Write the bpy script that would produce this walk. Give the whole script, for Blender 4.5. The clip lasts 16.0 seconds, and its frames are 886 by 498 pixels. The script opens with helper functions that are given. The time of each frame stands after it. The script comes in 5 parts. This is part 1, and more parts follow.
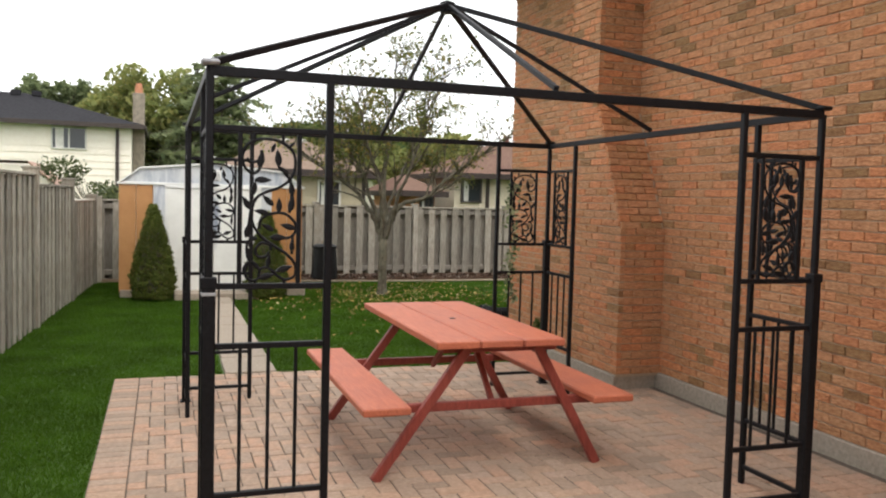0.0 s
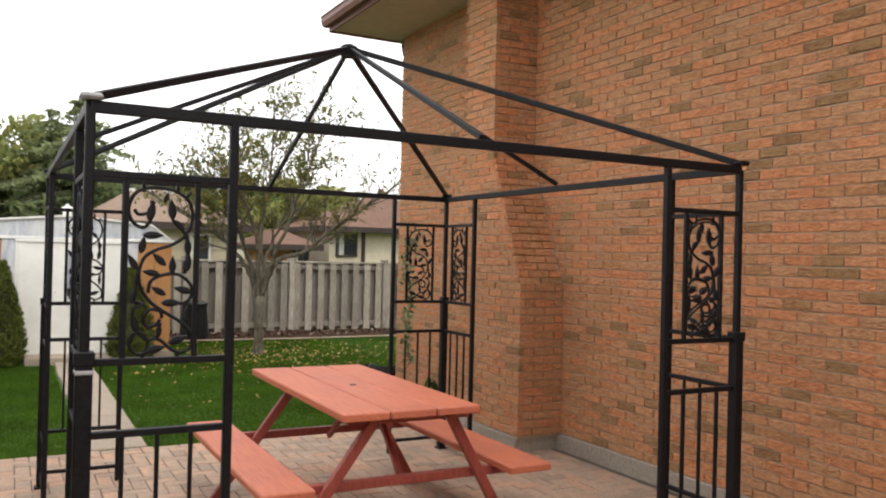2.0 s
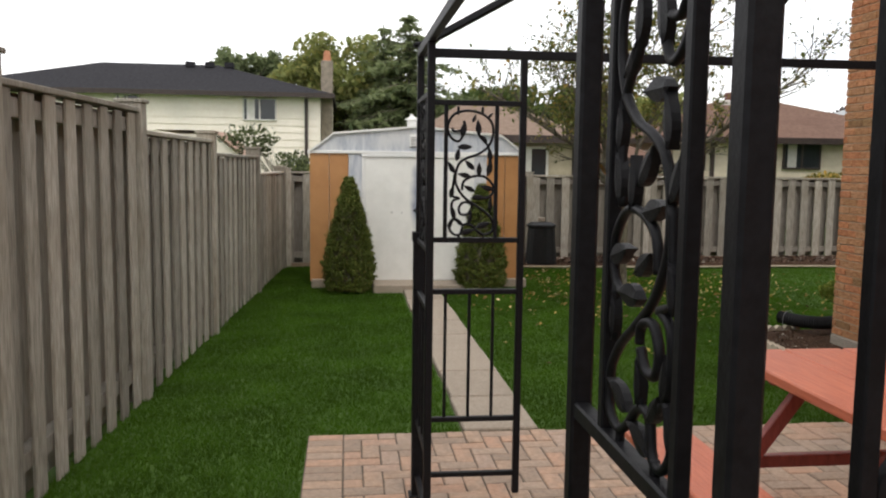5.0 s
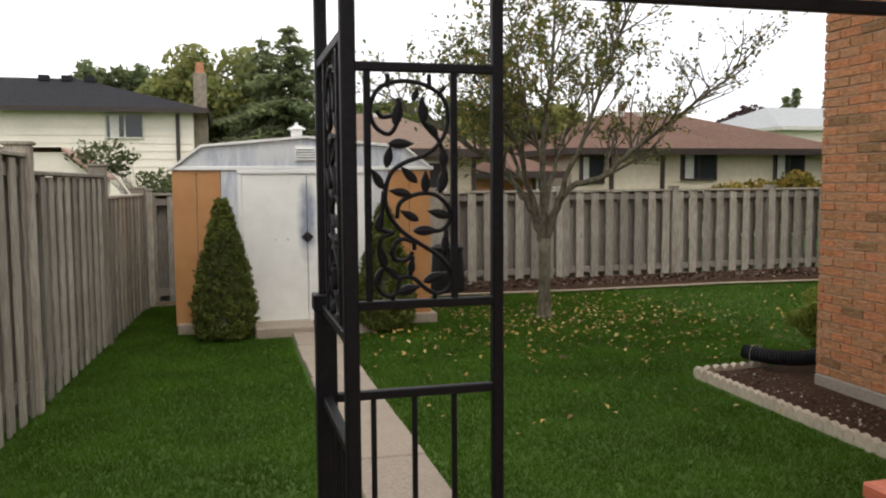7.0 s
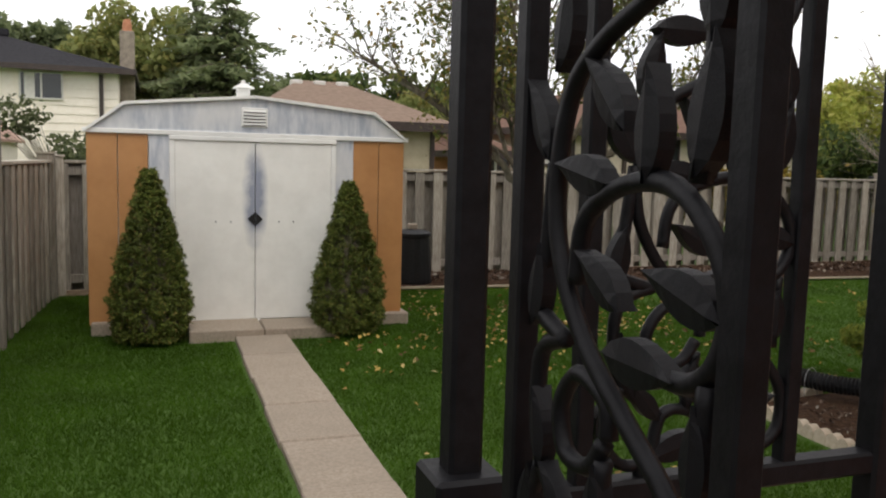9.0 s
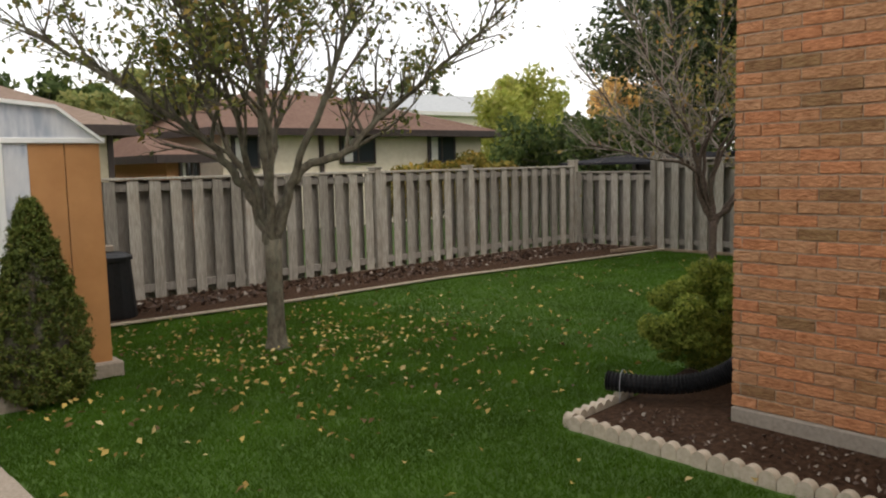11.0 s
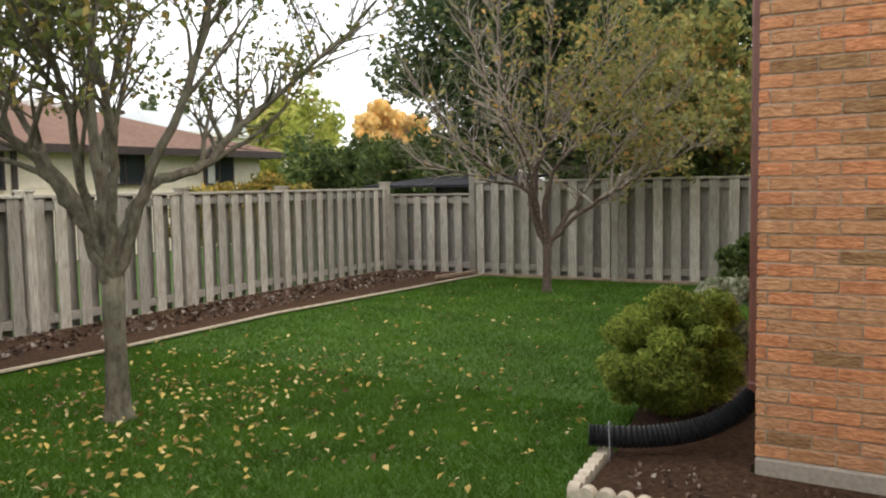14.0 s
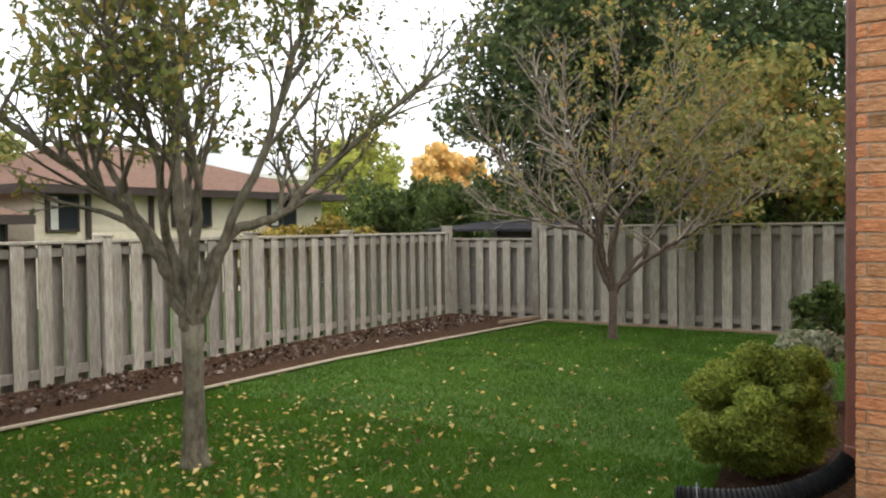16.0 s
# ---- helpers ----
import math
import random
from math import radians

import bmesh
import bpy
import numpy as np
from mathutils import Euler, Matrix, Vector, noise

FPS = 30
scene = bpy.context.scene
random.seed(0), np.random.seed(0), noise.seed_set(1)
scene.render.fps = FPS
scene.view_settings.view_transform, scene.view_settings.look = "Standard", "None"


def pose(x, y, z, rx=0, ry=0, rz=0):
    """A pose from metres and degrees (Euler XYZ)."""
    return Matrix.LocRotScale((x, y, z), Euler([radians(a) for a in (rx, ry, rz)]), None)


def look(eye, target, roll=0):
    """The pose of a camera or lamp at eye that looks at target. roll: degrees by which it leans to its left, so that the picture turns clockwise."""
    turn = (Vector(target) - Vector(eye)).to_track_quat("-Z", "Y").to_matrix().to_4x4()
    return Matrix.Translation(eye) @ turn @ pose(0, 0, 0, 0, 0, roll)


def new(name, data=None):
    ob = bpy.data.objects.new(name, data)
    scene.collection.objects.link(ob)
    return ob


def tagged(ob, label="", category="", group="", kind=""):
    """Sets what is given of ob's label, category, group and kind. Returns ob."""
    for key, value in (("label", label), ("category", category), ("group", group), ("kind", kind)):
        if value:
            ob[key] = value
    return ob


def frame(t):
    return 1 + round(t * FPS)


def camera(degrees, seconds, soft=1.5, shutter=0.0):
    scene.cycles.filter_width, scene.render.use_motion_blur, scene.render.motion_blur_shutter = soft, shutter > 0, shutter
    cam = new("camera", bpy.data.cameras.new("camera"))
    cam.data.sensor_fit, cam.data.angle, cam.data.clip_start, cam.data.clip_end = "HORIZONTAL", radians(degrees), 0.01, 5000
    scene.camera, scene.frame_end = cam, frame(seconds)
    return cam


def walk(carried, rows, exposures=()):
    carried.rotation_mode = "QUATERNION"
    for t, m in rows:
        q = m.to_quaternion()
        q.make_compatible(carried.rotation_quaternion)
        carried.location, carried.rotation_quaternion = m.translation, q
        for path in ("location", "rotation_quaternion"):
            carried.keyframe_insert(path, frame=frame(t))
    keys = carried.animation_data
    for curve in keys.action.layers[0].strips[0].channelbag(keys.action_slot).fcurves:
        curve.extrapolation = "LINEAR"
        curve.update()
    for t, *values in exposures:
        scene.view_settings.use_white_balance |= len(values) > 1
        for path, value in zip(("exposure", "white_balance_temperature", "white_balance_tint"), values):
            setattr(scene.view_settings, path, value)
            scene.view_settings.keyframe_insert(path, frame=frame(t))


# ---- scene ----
cam = camera(56.6, 16.0, soft=2.1)
PATH = [
    (0, (-0.174, -3.374, 1.592), (0.472, -1.485, 1.471), 1.5),
    (0.5, (-0.18, -3.264, 1.657), (0.667, -1.453, 1.648), 2.2),
    (1, (-0.225, -3.233, 1.667), (0.781, -1.507, 1.776), 2.1),
    (1.5, (-0.249, -3.146, 1.677), (0.818, -1.461, 1.819), 1.0),
    (2, (-0.231, -2.95, 1.605), (0.704, -1.182, 1.621), 1.4),
    (2.5, (-0.26, -2.618, 1.594), (0.494, -0.768, 1.503), 0.0),
    (3, (-0.33, -2.243, 1.582), (0.277, -0.344, 1.421), 0.8),
    (3.5, (-0.428, -1.919, 1.578), (0.038, 0.022, 1.448), 0.7),
    (4, (-0.401, -1.509, 1.575), (-0.134, 0.462, 1.36), 0.3),
    (4.2, (-0.378, -1.342, 1.57), (-0.159, 0.632, 1.338), 0.6),
    (6.5, (-0.293, 0.598, 1.564), (0.097, 2.555, 1.434), 0.3),
    (7, (-0.24, 0.963, 1.546), (0.263, 2.892, 1.386), -0.4),
    (7.5, (-0.213, 1.356, 1.53), (0.354, 3.267, 1.366), 0.7),
    (8, (-0.252, 1.736, 1.515), (0.322, 3.643, 1.33), 1.7),
    (8.2, (-0.267, 1.905, 1.516), (0.321, 3.81, 1.329), 1.9),
    (10.3, (-0.215, 3.33, 1.54), (0.852, 5.007, 1.32), -0.9),
    (10.5, (-0.235, 3.496, 1.508), (0.951, 5.095, 1.324), -1.2),
    (11, (-0.173, 3.792, 1.483), (1.144, 5.283, 1.28), -1.3),
    (11.5, (-0.075, 4.19, 1.485), (1.374, 5.561, 1.345), -0.2),
    (12, (-0.089, 4.482, 1.46), (1.427, 5.777, 1.308), -0.0),
    (12.5, (-0.046, 4.756, 1.468), (1.489, 6.027, 1.299), -0.9),
    (13, (-0.045, 4.956, 1.477), (1.543, 6.157, 1.287), -0.8),
    (13.5, (-0.038, 5.188, 1.46), (1.619, 6.296, 1.29), -1.2),
    (14, (-0.121, 5.367, 1.446), (1.593, 6.387, 1.292), -1.0),
    (14.5, (-0.139, 5.464, 1.465), (1.558, 6.514, 1.337), -1.5),
    (15, (-0.203, 5.4, 1.506), (1.444, 6.529, 1.382), -1.7),
    (15.5, (-0.172, 5.488, 1.499), (1.462, 6.635, 1.383), -1.1),
    (16, (-0.173, 5.505, 1.511), (1.476, 6.636, 1.457), -0.7),
]
walk(cam, [(t, look(eye, target, roll)) for t, eye, target, roll in PATH],
     [(0, 0.42, 6500, 10), (1.5, 0.45, 6620, 12), (3.3, 0.35, 6500, 11), (4.2, 0.12, 6500, 11), (7, -0.05, 6560, 12.5), (8, -0.12, 6600, 12.5), (11, -0.02, 6650, 12),
      (11.6, 0.18, 6700, 11), (12.5, 0.26, 6600, 10.5), (13.5, 0.43, 6500, 10), (14.5, 0.66, 6450, 10), (16, 0.62, 6450, 10)])

# ---- light: bright overcast sky with a weak, wide sun ----
world = bpy.data.worlds.new("overcast_sky")
scene.world = world
world.use_nodes = True
wn, wl = world.node_tree.nodes, world.node_tree.links
wn.clear()
SUN_ELEV, SUN_TURN = radians(55), radians(175)
sky = wn.new("ShaderNodeTexSky")
sky.sky_type, sky.sun_disc, sky.sun_elevation, sky.sun_rotation = "NISHITA", False, SUN_ELEV, SUN_TURN
sky_dim = wn.new("ShaderNodeMixRGB")
sky_dim.blend_type, sky_dim.inputs[0].default_value, sky_dim.inputs[2].default_value = "MULTIPLY", 1.0, (0.12, 0.12, 0.12, 1)
wl.new(sky.outputs[0], sky_dim.inputs[1])
wcoord, wmap, cloud, cramp, wmix = (wn.new(k) for k in ("ShaderNodeTexCoord", "ShaderNodeMapping", "ShaderNodeTexNoise", "ShaderNodeValToRGB", "ShaderNodeMixRGB"))
wmap.inputs["Scale"].default_value = (1.2, 1.2, 4.0)
cloud.inputs["Scale"].default_value, cloud.inputs["Detail"].default_value, cloud.inputs["Roughness"].default_value = 2.2, 5, 0.55
cramp.color_ramp.elements[0].position, cramp.color_ramp.elements[0].color = 0.3, (0.93, 0.94, 0.98, 1)
cramp.color_ramp.elements[1].position, cramp.color_ramp.elements[1].color = 0.65, (1.12, 1.1, 1.06, 1)
wl.new(wcoord.outputs["Generated"], wmap.inputs[0])
wl.new(wmap.outputs[0], cloud.inputs["Vector"])
wl.new(cloud.outputs["Fac"], cramp.inputs[0])
wmix.inputs[0].default_value = 0.88
wl.new(sky_dim.outputs[0], wmix.inputs[1])
wl.new(cramp.outputs[0], wmix.inputs[2])
bg, wout = wn.new("ShaderNodeBackground"), wn.new("ShaderNodeOutputWorld")
bg.inputs["Strength"].default_value = 1.45
wl.new(wmix.outputs[0], bg.inputs[0])
wl.new(bg.outputs[0], wout.inputs[0])
sun = new("sun", bpy.data.lights.new("sun", "SUN"))
sun.data.energy, sun.data.angle, sun.data.color = 0.85, radians(24), (1.0, 0.95, 0.87)
sun.matrix_world = look((0.6, -6.2, 9), (0, 0, 0))


# ---- materials ----
def surface(name, c1, c2, scale=20.0, rough=0.7, bump=0.2, stretch=(1, 1, 1), stain=None, stain_scale=1.5, stain_amount=0.5,
            vary=0.0, per="object", metal=0.0, spec=0.5, ramp=None, bump_scale=None, detail=6, spread=(0.35, 0.65), bump_dist=0.01):
    """Noise between two colours, larger stains over it, an optional spread of colours from piece to piece, and fine relief."""
    m = bpy.data.materials.new(name)
    m.use_nodes = True
    n, l = m.node_tree.nodes, m.node_tree.links
    b = n["Principled BSDF"]
    b.inputs["Roughness"].default_value, b.inputs["Metallic"].default_value, b.inputs["Specular IOR Level"].default_value = rough, metal, spec
    co, mp = n.new("ShaderNodeTexCoord"), n.new("ShaderNodeMapping")
    mp.inputs["Scale"].default_value = stretch
    rnd = None
    if vary or ramp:
        if per == "object":
            rnd = n.new("ShaderNodeObjectInfo").outputs["Random"]
        else:
            rnd = n.new("ShaderNodeNewGeometry").outputs["Random Per Island"]
        shift = n.new("ShaderNodeVectorMath")
        shift.operation = "ADD"
        mul = n.new("ShaderNodeMath")
        mul.operation, mul.inputs[1].default_value = "MULTIPLY", 37.0
        l.new(rnd, mul.inputs[0])
        l.new(co.outputs["Object"], shift.inputs[0])
        l.new(mul.outputs[0], shift.inputs[1])
        l.new(shift.outputs[0], mp.inputs[0])
    else:
        l.new(co.outputs["Object"], mp.inputs[0])
    tex = n.new("ShaderNodeTexNoise")
    tex.inputs["Scale"].default_value, tex.inputs["Detail"].default_value, tex.inputs["Roughness"].default_value = scale, detail, 0.6
    l.new(mp.outputs[0], tex.inputs["Vector"])
    rng = n.new("ShaderNodeMapRange")
    rng.inputs[1].default_value, rng.inputs[2].default_value = spread
    l.new(tex.outputs["Fac"], rng.inputs[0])
    mix = n.new("ShaderNodeMixRGB")
    mix.inputs[1].default_value, mix.inputs[2].default_value = (*c1, 1), (*c2, 1)
    l.new(rng.outputs[0], mix.inputs[0])
    col = mix.outputs[0]
    if ramp:
        cr = n.new("ShaderNodeValToRGB")
        cr.color_ramp.interpolation = "LINEAR"
        while len(cr.color_ramp.elements) < len(ramp):
            cr.color_ramp.elements.new(0.5)
        for e, (p, c) in zip(cr.color_ramp.elements, ramp):
            e.position, e.color = p, (*c, 1)
        l.new(rnd, cr.inputs[0])
        mr = n.new("ShaderNodeMixRGB")
        mr.blend_type, mr.inputs[0].default_value = "MULTIPLY", 1.0
        l.new(col, mr.inputs[1])
        l.new(cr.outputs[0], mr.inputs[2])
        col = mr.outputs[0]
    if stain:
        t2 = n.new("ShaderNodeTexNoise")
        t2.inputs["Scale"].default_value, t2.inputs["Detail"].default_value = stain_scale, 5
        l.new(co.outputs["Object"], t2.inputs["Vector"])
        r2 = n.new("ShaderNodeMapRange")
        r2.inputs[1].default_value, r2.inputs[2].default_value, r2.inputs[4].default_value = 0.45, 0.72, stain_amount
        l.new(t2.outputs["Fac"], r2.inputs[0])
        m2 = n.new("ShaderNodeMixRGB")
        m2.inputs[2].default_value = (*stain, 1)
        l.new(r2.outputs[0], m2.inputs[0])
        l.new(col, m2.inputs[1])
        col = m2.outputs[0]
    if vary:
        hv = n.new("ShaderNodeHueSaturation")
        vr = n.new("ShaderNodeMapRange")
        vr.inputs[3].default_value, vr.inputs[4].default_value = 1 - vary, 1 + vary
        l.new(rnd, vr.inputs[0])
        l.new(vr.outputs[0], hv.inputs["Value"])
        l.new(col, hv.inputs["Color"])
        col = hv.outputs[0]
    l.new(col, b.inputs["Base Color"])
    if bump:
        bm_ = n.new("ShaderNodeBump")
        bm_.inputs["Strength"].default_value, bm_.inputs["Distance"].default_value = bump, bump_dist
        src = tex
        if bump_scale:
            src = n.new("ShaderNodeTexNoise")
            src.inputs["Scale"].default_value, src.inputs["Detail"].default_value = bump_scale, 6
            l.new(mp.outputs[0], src.inputs["Vector"])
        l.new(src.outputs["Fac"], bm_.inputs["Height"])
        l.new(bm_.outputs[0], b.inputs["Normal"])
    return m


BRICKS = [(0.0, (0.62, 0.58, 0.44)), (0.06, (0.7, 0.72, 0.55)), (0.1, (1, 0.86, 0.66)), (0.35, (1.0, 0.95, 0.85)), (0.65, (1.02, 0.86, 0.72)), (0.85, (1.05, 0.78, 0.6)), (1.0, (0.92, 0.68, 0.55))]
brick_one = surface("rough_faced_brick", (0.322, 0.155, 0.076), (0.535, 0.308, 0.174), 22, 0.85, 0.9, (1, 1, 2.6), vary=0.12, ramp=BRICKS, bump_scale=34, bump_dist=0.016)
brick_many = surface("rough_faced_brick_joined", (0.322, 0.155, 0.076), (0.535, 0.308, 0.174), 22, 0.85, 0.9, (1, 1, 2.6), vary=0.12, per="island", ramp=BRICKS, bump_scale=34, bump_dist=0.016)
mortar = surface("mortar", (0.33, 0.255, 0.18), (0.46, 0.37, 0.27), 60, 0.95, 0.4)
concrete = surface("concrete", (0.25, 0.21, 0.165), (0.35, 0.30, 0.24), 35, 0.9, 0.3, stain=(0.2, 0.18, 0.15), stain_scale=2.0)
path_concrete = surface("path_concrete", (0.27, 0.222, 0.168), (0.38, 0.318, 0.25), 60, 0.9, 0.35, stain=(0.26, 0.22, 0.17), stain_scale=3.0, vary=0.06)
PAVERS = [(0.0, (0.8, 0.75, 0.7)), (0.3, (1, 0.95, 0.9)), (0.6, (1.02, 0.9, 0.8)), (0.85, (1.06, 0.84, 0.72)), (1.0, (0.9, 0.86, 0.84))]
paver_one = surface("clay_paver", (0.345, 0.262, 0.2), (0.465, 0.362, 0.285), 40, 0.85, 0.4, stain=(0.25, 0.21, 0.17), stain_scale=9, stain_amount=0.45, vary=0.1, ramp=PAVERS)
paver_many = surface("clay_paver_joined", (0.345, 0.262, 0.2), (0.465, 0.362, 0.285), 40, 0.85, 0.4, stain=(0.25, 0.21, 0.17), stain_scale=1.3, stain_amount=0.45, vary=0.1, per="island", ramp=PAVERS)
joint_sand = surface("dark_joint_sand", (0.07, 0.055, 0.04), (0.13, 0.1, 0.075), 80, 0.95, 0.3)
iron = surface("black_painted_steel", (0.004, 0.004, 0.005), (0.009, 0.009, 0.011), 60, 0.5, 0.12, stain=(0.015, 0.013, 0.013), stain_scale=7, stain_amount=0.2, spec=0.2)
cap_grey = surface("pale_bracket_metal", (0.24, 0.24, 0.25), (0.36, 0.36, 0.37), 30, 0.5, 0.1)
red_paint = surface("red_brown_stained_wood", (0.43, 0.115, 0.058), (0.55, 0.165, 0.086), 9, 0.55, 0.35, (9, 0.6, 9), stain=(0.36, 0.11, 0.075), stain_scale=3, stain_amount=0.4, vary=0.05)
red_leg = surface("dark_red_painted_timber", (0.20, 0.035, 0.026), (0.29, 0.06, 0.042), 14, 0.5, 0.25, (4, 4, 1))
fence_wood = surface("weathered_grey_fence_board", (0.23, 0.207, 0.168), (0.45, 0.415, 0.35), 10, 0.85, 0.5, (9, 9, 0.7), stain=(0.21, 0.17, 0.12), stain_scale=1.9, stain_amount=0.75, vary=0.3)
# same weathered wood, darkened to paint in the shade behind the front boards
fence_wood_shaded = surface("shade_darkened_fence_board", (0.17, 0.15, 0.123), (0.29, 0.265, 0.228), 10, 0.85, 0.5, (9, 9, 0.7), stain=(0.18, 0.15, 0.11), stain_scale=1.6, stain_amount=0.5, vary=0.2)
kick_wood = surface("weathered_brown_timber", (0.20, 0.14, 0.09), (0.32, 0.24, 0.17), 10, 0.85, 0.5, (1, 9, 9), vary=0.12)
shed_white = surface("chalky_white_sheet_metal", (0.76, 0.76, 0.72), (0.83, 0.83, 0.79), 6, 0.5, 0.08, stain=(0.55, 0.57, 0.58), stain_scale=1.3, stain_amount=0.35)
shed_worn = surface("bare_galvanised_sheet", (0.36, 0.40, 0.46), (0.60, 0.62, 0.64), 5, 0.45, 0.1, (3, 3, 0.7), stain=(0.7, 0.7, 0.68), stain_scale=2.2, stain_amount=0.8)
shed_orange = surface("faded_orange_sheet_metal", (0.42, 0.20, 0.07), (0.48, 0.24, 0.09), 5, 0.5, 0.06, stain=(0.38, 0.19, 0.075), stain_scale=2)
dark_bark = surface("dark_reddish_bark", (0.045, 0.029, 0.021), (0.125, 0.09, 0.067), 24, 0.9, 0.8, (1, 1, 2.0), bump_dist=0.015)
pale_bark = surface("pale_twig_bark", (0.19, 0.155, 0.12), (0.35, 0.30, 0.25), 22, 0.85, 0.5, (1, 1, 0.5))
bark = surface("grey_brown_bark", (0.055, 0.046, 0.030), (0.16, 0.136, 0.094), 26, 0.9, 0.9, (1, 1, 0.45), stain=(0.19, 0.19, 0.135), stain_scale=7, stain_amount=0.5, bump_dist=0.02)
soil = surface("dark_mulch", (0.032, 0.017, 0.010), (0.085, 0.048, 0.028), 30, 0.95, 1.0, bump_dist=0.03, spec=0.1)
plastic_black = surface("black_plastic", (0.006, 0.007, 0.008), (0.013, 0.013, 0.014), 30, 0.5, 0.1, spec=0.3)
brown_metal = surface("brown_painted_aluminium", (0.13, 0.045, 0.03), (0.17, 0.062, 0.042), 12, 0.45, 0.08)
soffit_mat = surface("beige_soffit", (0.46, 0.40, 0.30), (0.52, 0.46, 0.36), 8, 0.6, 0.05)
white_paint = surface("white_painted_sill", (0.66, 0.64, 0.58), (0.76, 0.74, 0.7), 12, 0.6, 0.1)
limestone = surface("cream_cast_concrete", (0.43, 0.36, 0.265), (0.55, 0.475, 0.365), 30, 0.9, 0.4, vary=0.08, stain=(0.35, 0.28, 0.2), stain_scale=12)


def leafy(name, ramp, rough=0.55, glow=0.35, per="island"):
    """Thin leaves: a spread of colours leaf by leaf, part of the light passing through."""
    m = bpy.data.materials.new(name)
    m.use_nodes = True
    n, l = m.node_tree.nodes, m.node_tree.links
    b, out = n["Principled BSDF"], n["Material Output"]
    b.inputs["Roughness"].default_value, b.inputs["Specular IOR Level"].default_value = rough, 0.2
    rnd = n.new("ShaderNodeNewGeometry").outputs["Random Per Island"]
    cr = n.new("ShaderNodeValToRGB")
    while len(cr.color_ramp.elements) < len(ramp):
        cr.color_ramp.elements.new(0.5)
    for e, (p, c) in zip(cr.color_ramp.elements, ramp):
        e.position, e.color = p, (*c, 1)
    l.new(rnd, cr.inputs[0])
    col = cr.outputs[0]
    co, tx, hv, mr = n.new("ShaderNodeTexCoord"), n.new("ShaderNodeTexNoise"), n.new("ShaderNodeHueSaturation"), n.new("ShaderNodeMapRange")
    tx.inputs["Scale"].default_value = 1.6
    mr.inputs[1].default_value, mr.inputs[2].default_value, mr.inputs[3].default_value, mr.inputs[4].default_value = 0.3, 0.7, 0.75, 1.25
    l.new(co.outputs["Object"], tx.inputs["Vector"])
    l.new(tx.outputs["Fac"], mr.inputs[0])
    l.new(mr.outputs[0], hv.inputs["Value"])
    l.new(col, hv.inputs["Color"])
    l.new(hv.outputs[0], b.inputs["Base Color"])
    tr, ms = n.new("ShaderNodeBsdfTranslucent"), n.new("ShaderNodeMixShader")
    l.new(hv.outputs[0], tr.inputs[0])
    ms.inputs[0].default_value = glow
    l.new(b.outputs[0], ms.inputs[1])
    l.new(tr.outputs[0], ms.inputs[2])
    l.new(ms.outputs[0], out.inputs[0])
    return m


def glass_mat(name="window_glass"):
    m = bpy.data.materials.new(name)
    m.use_nodes = True
    b = m.node_tree.nodes["Principled BSDF"]
    b.inputs["Base Color"].default_value, b.inputs["Roughness"].default_value = (0.03, 0.035, 0.04, 1), 0.06
    b.inputs["IOR"].default_value = 1.5
    return m


dark_glass = glass_mat()


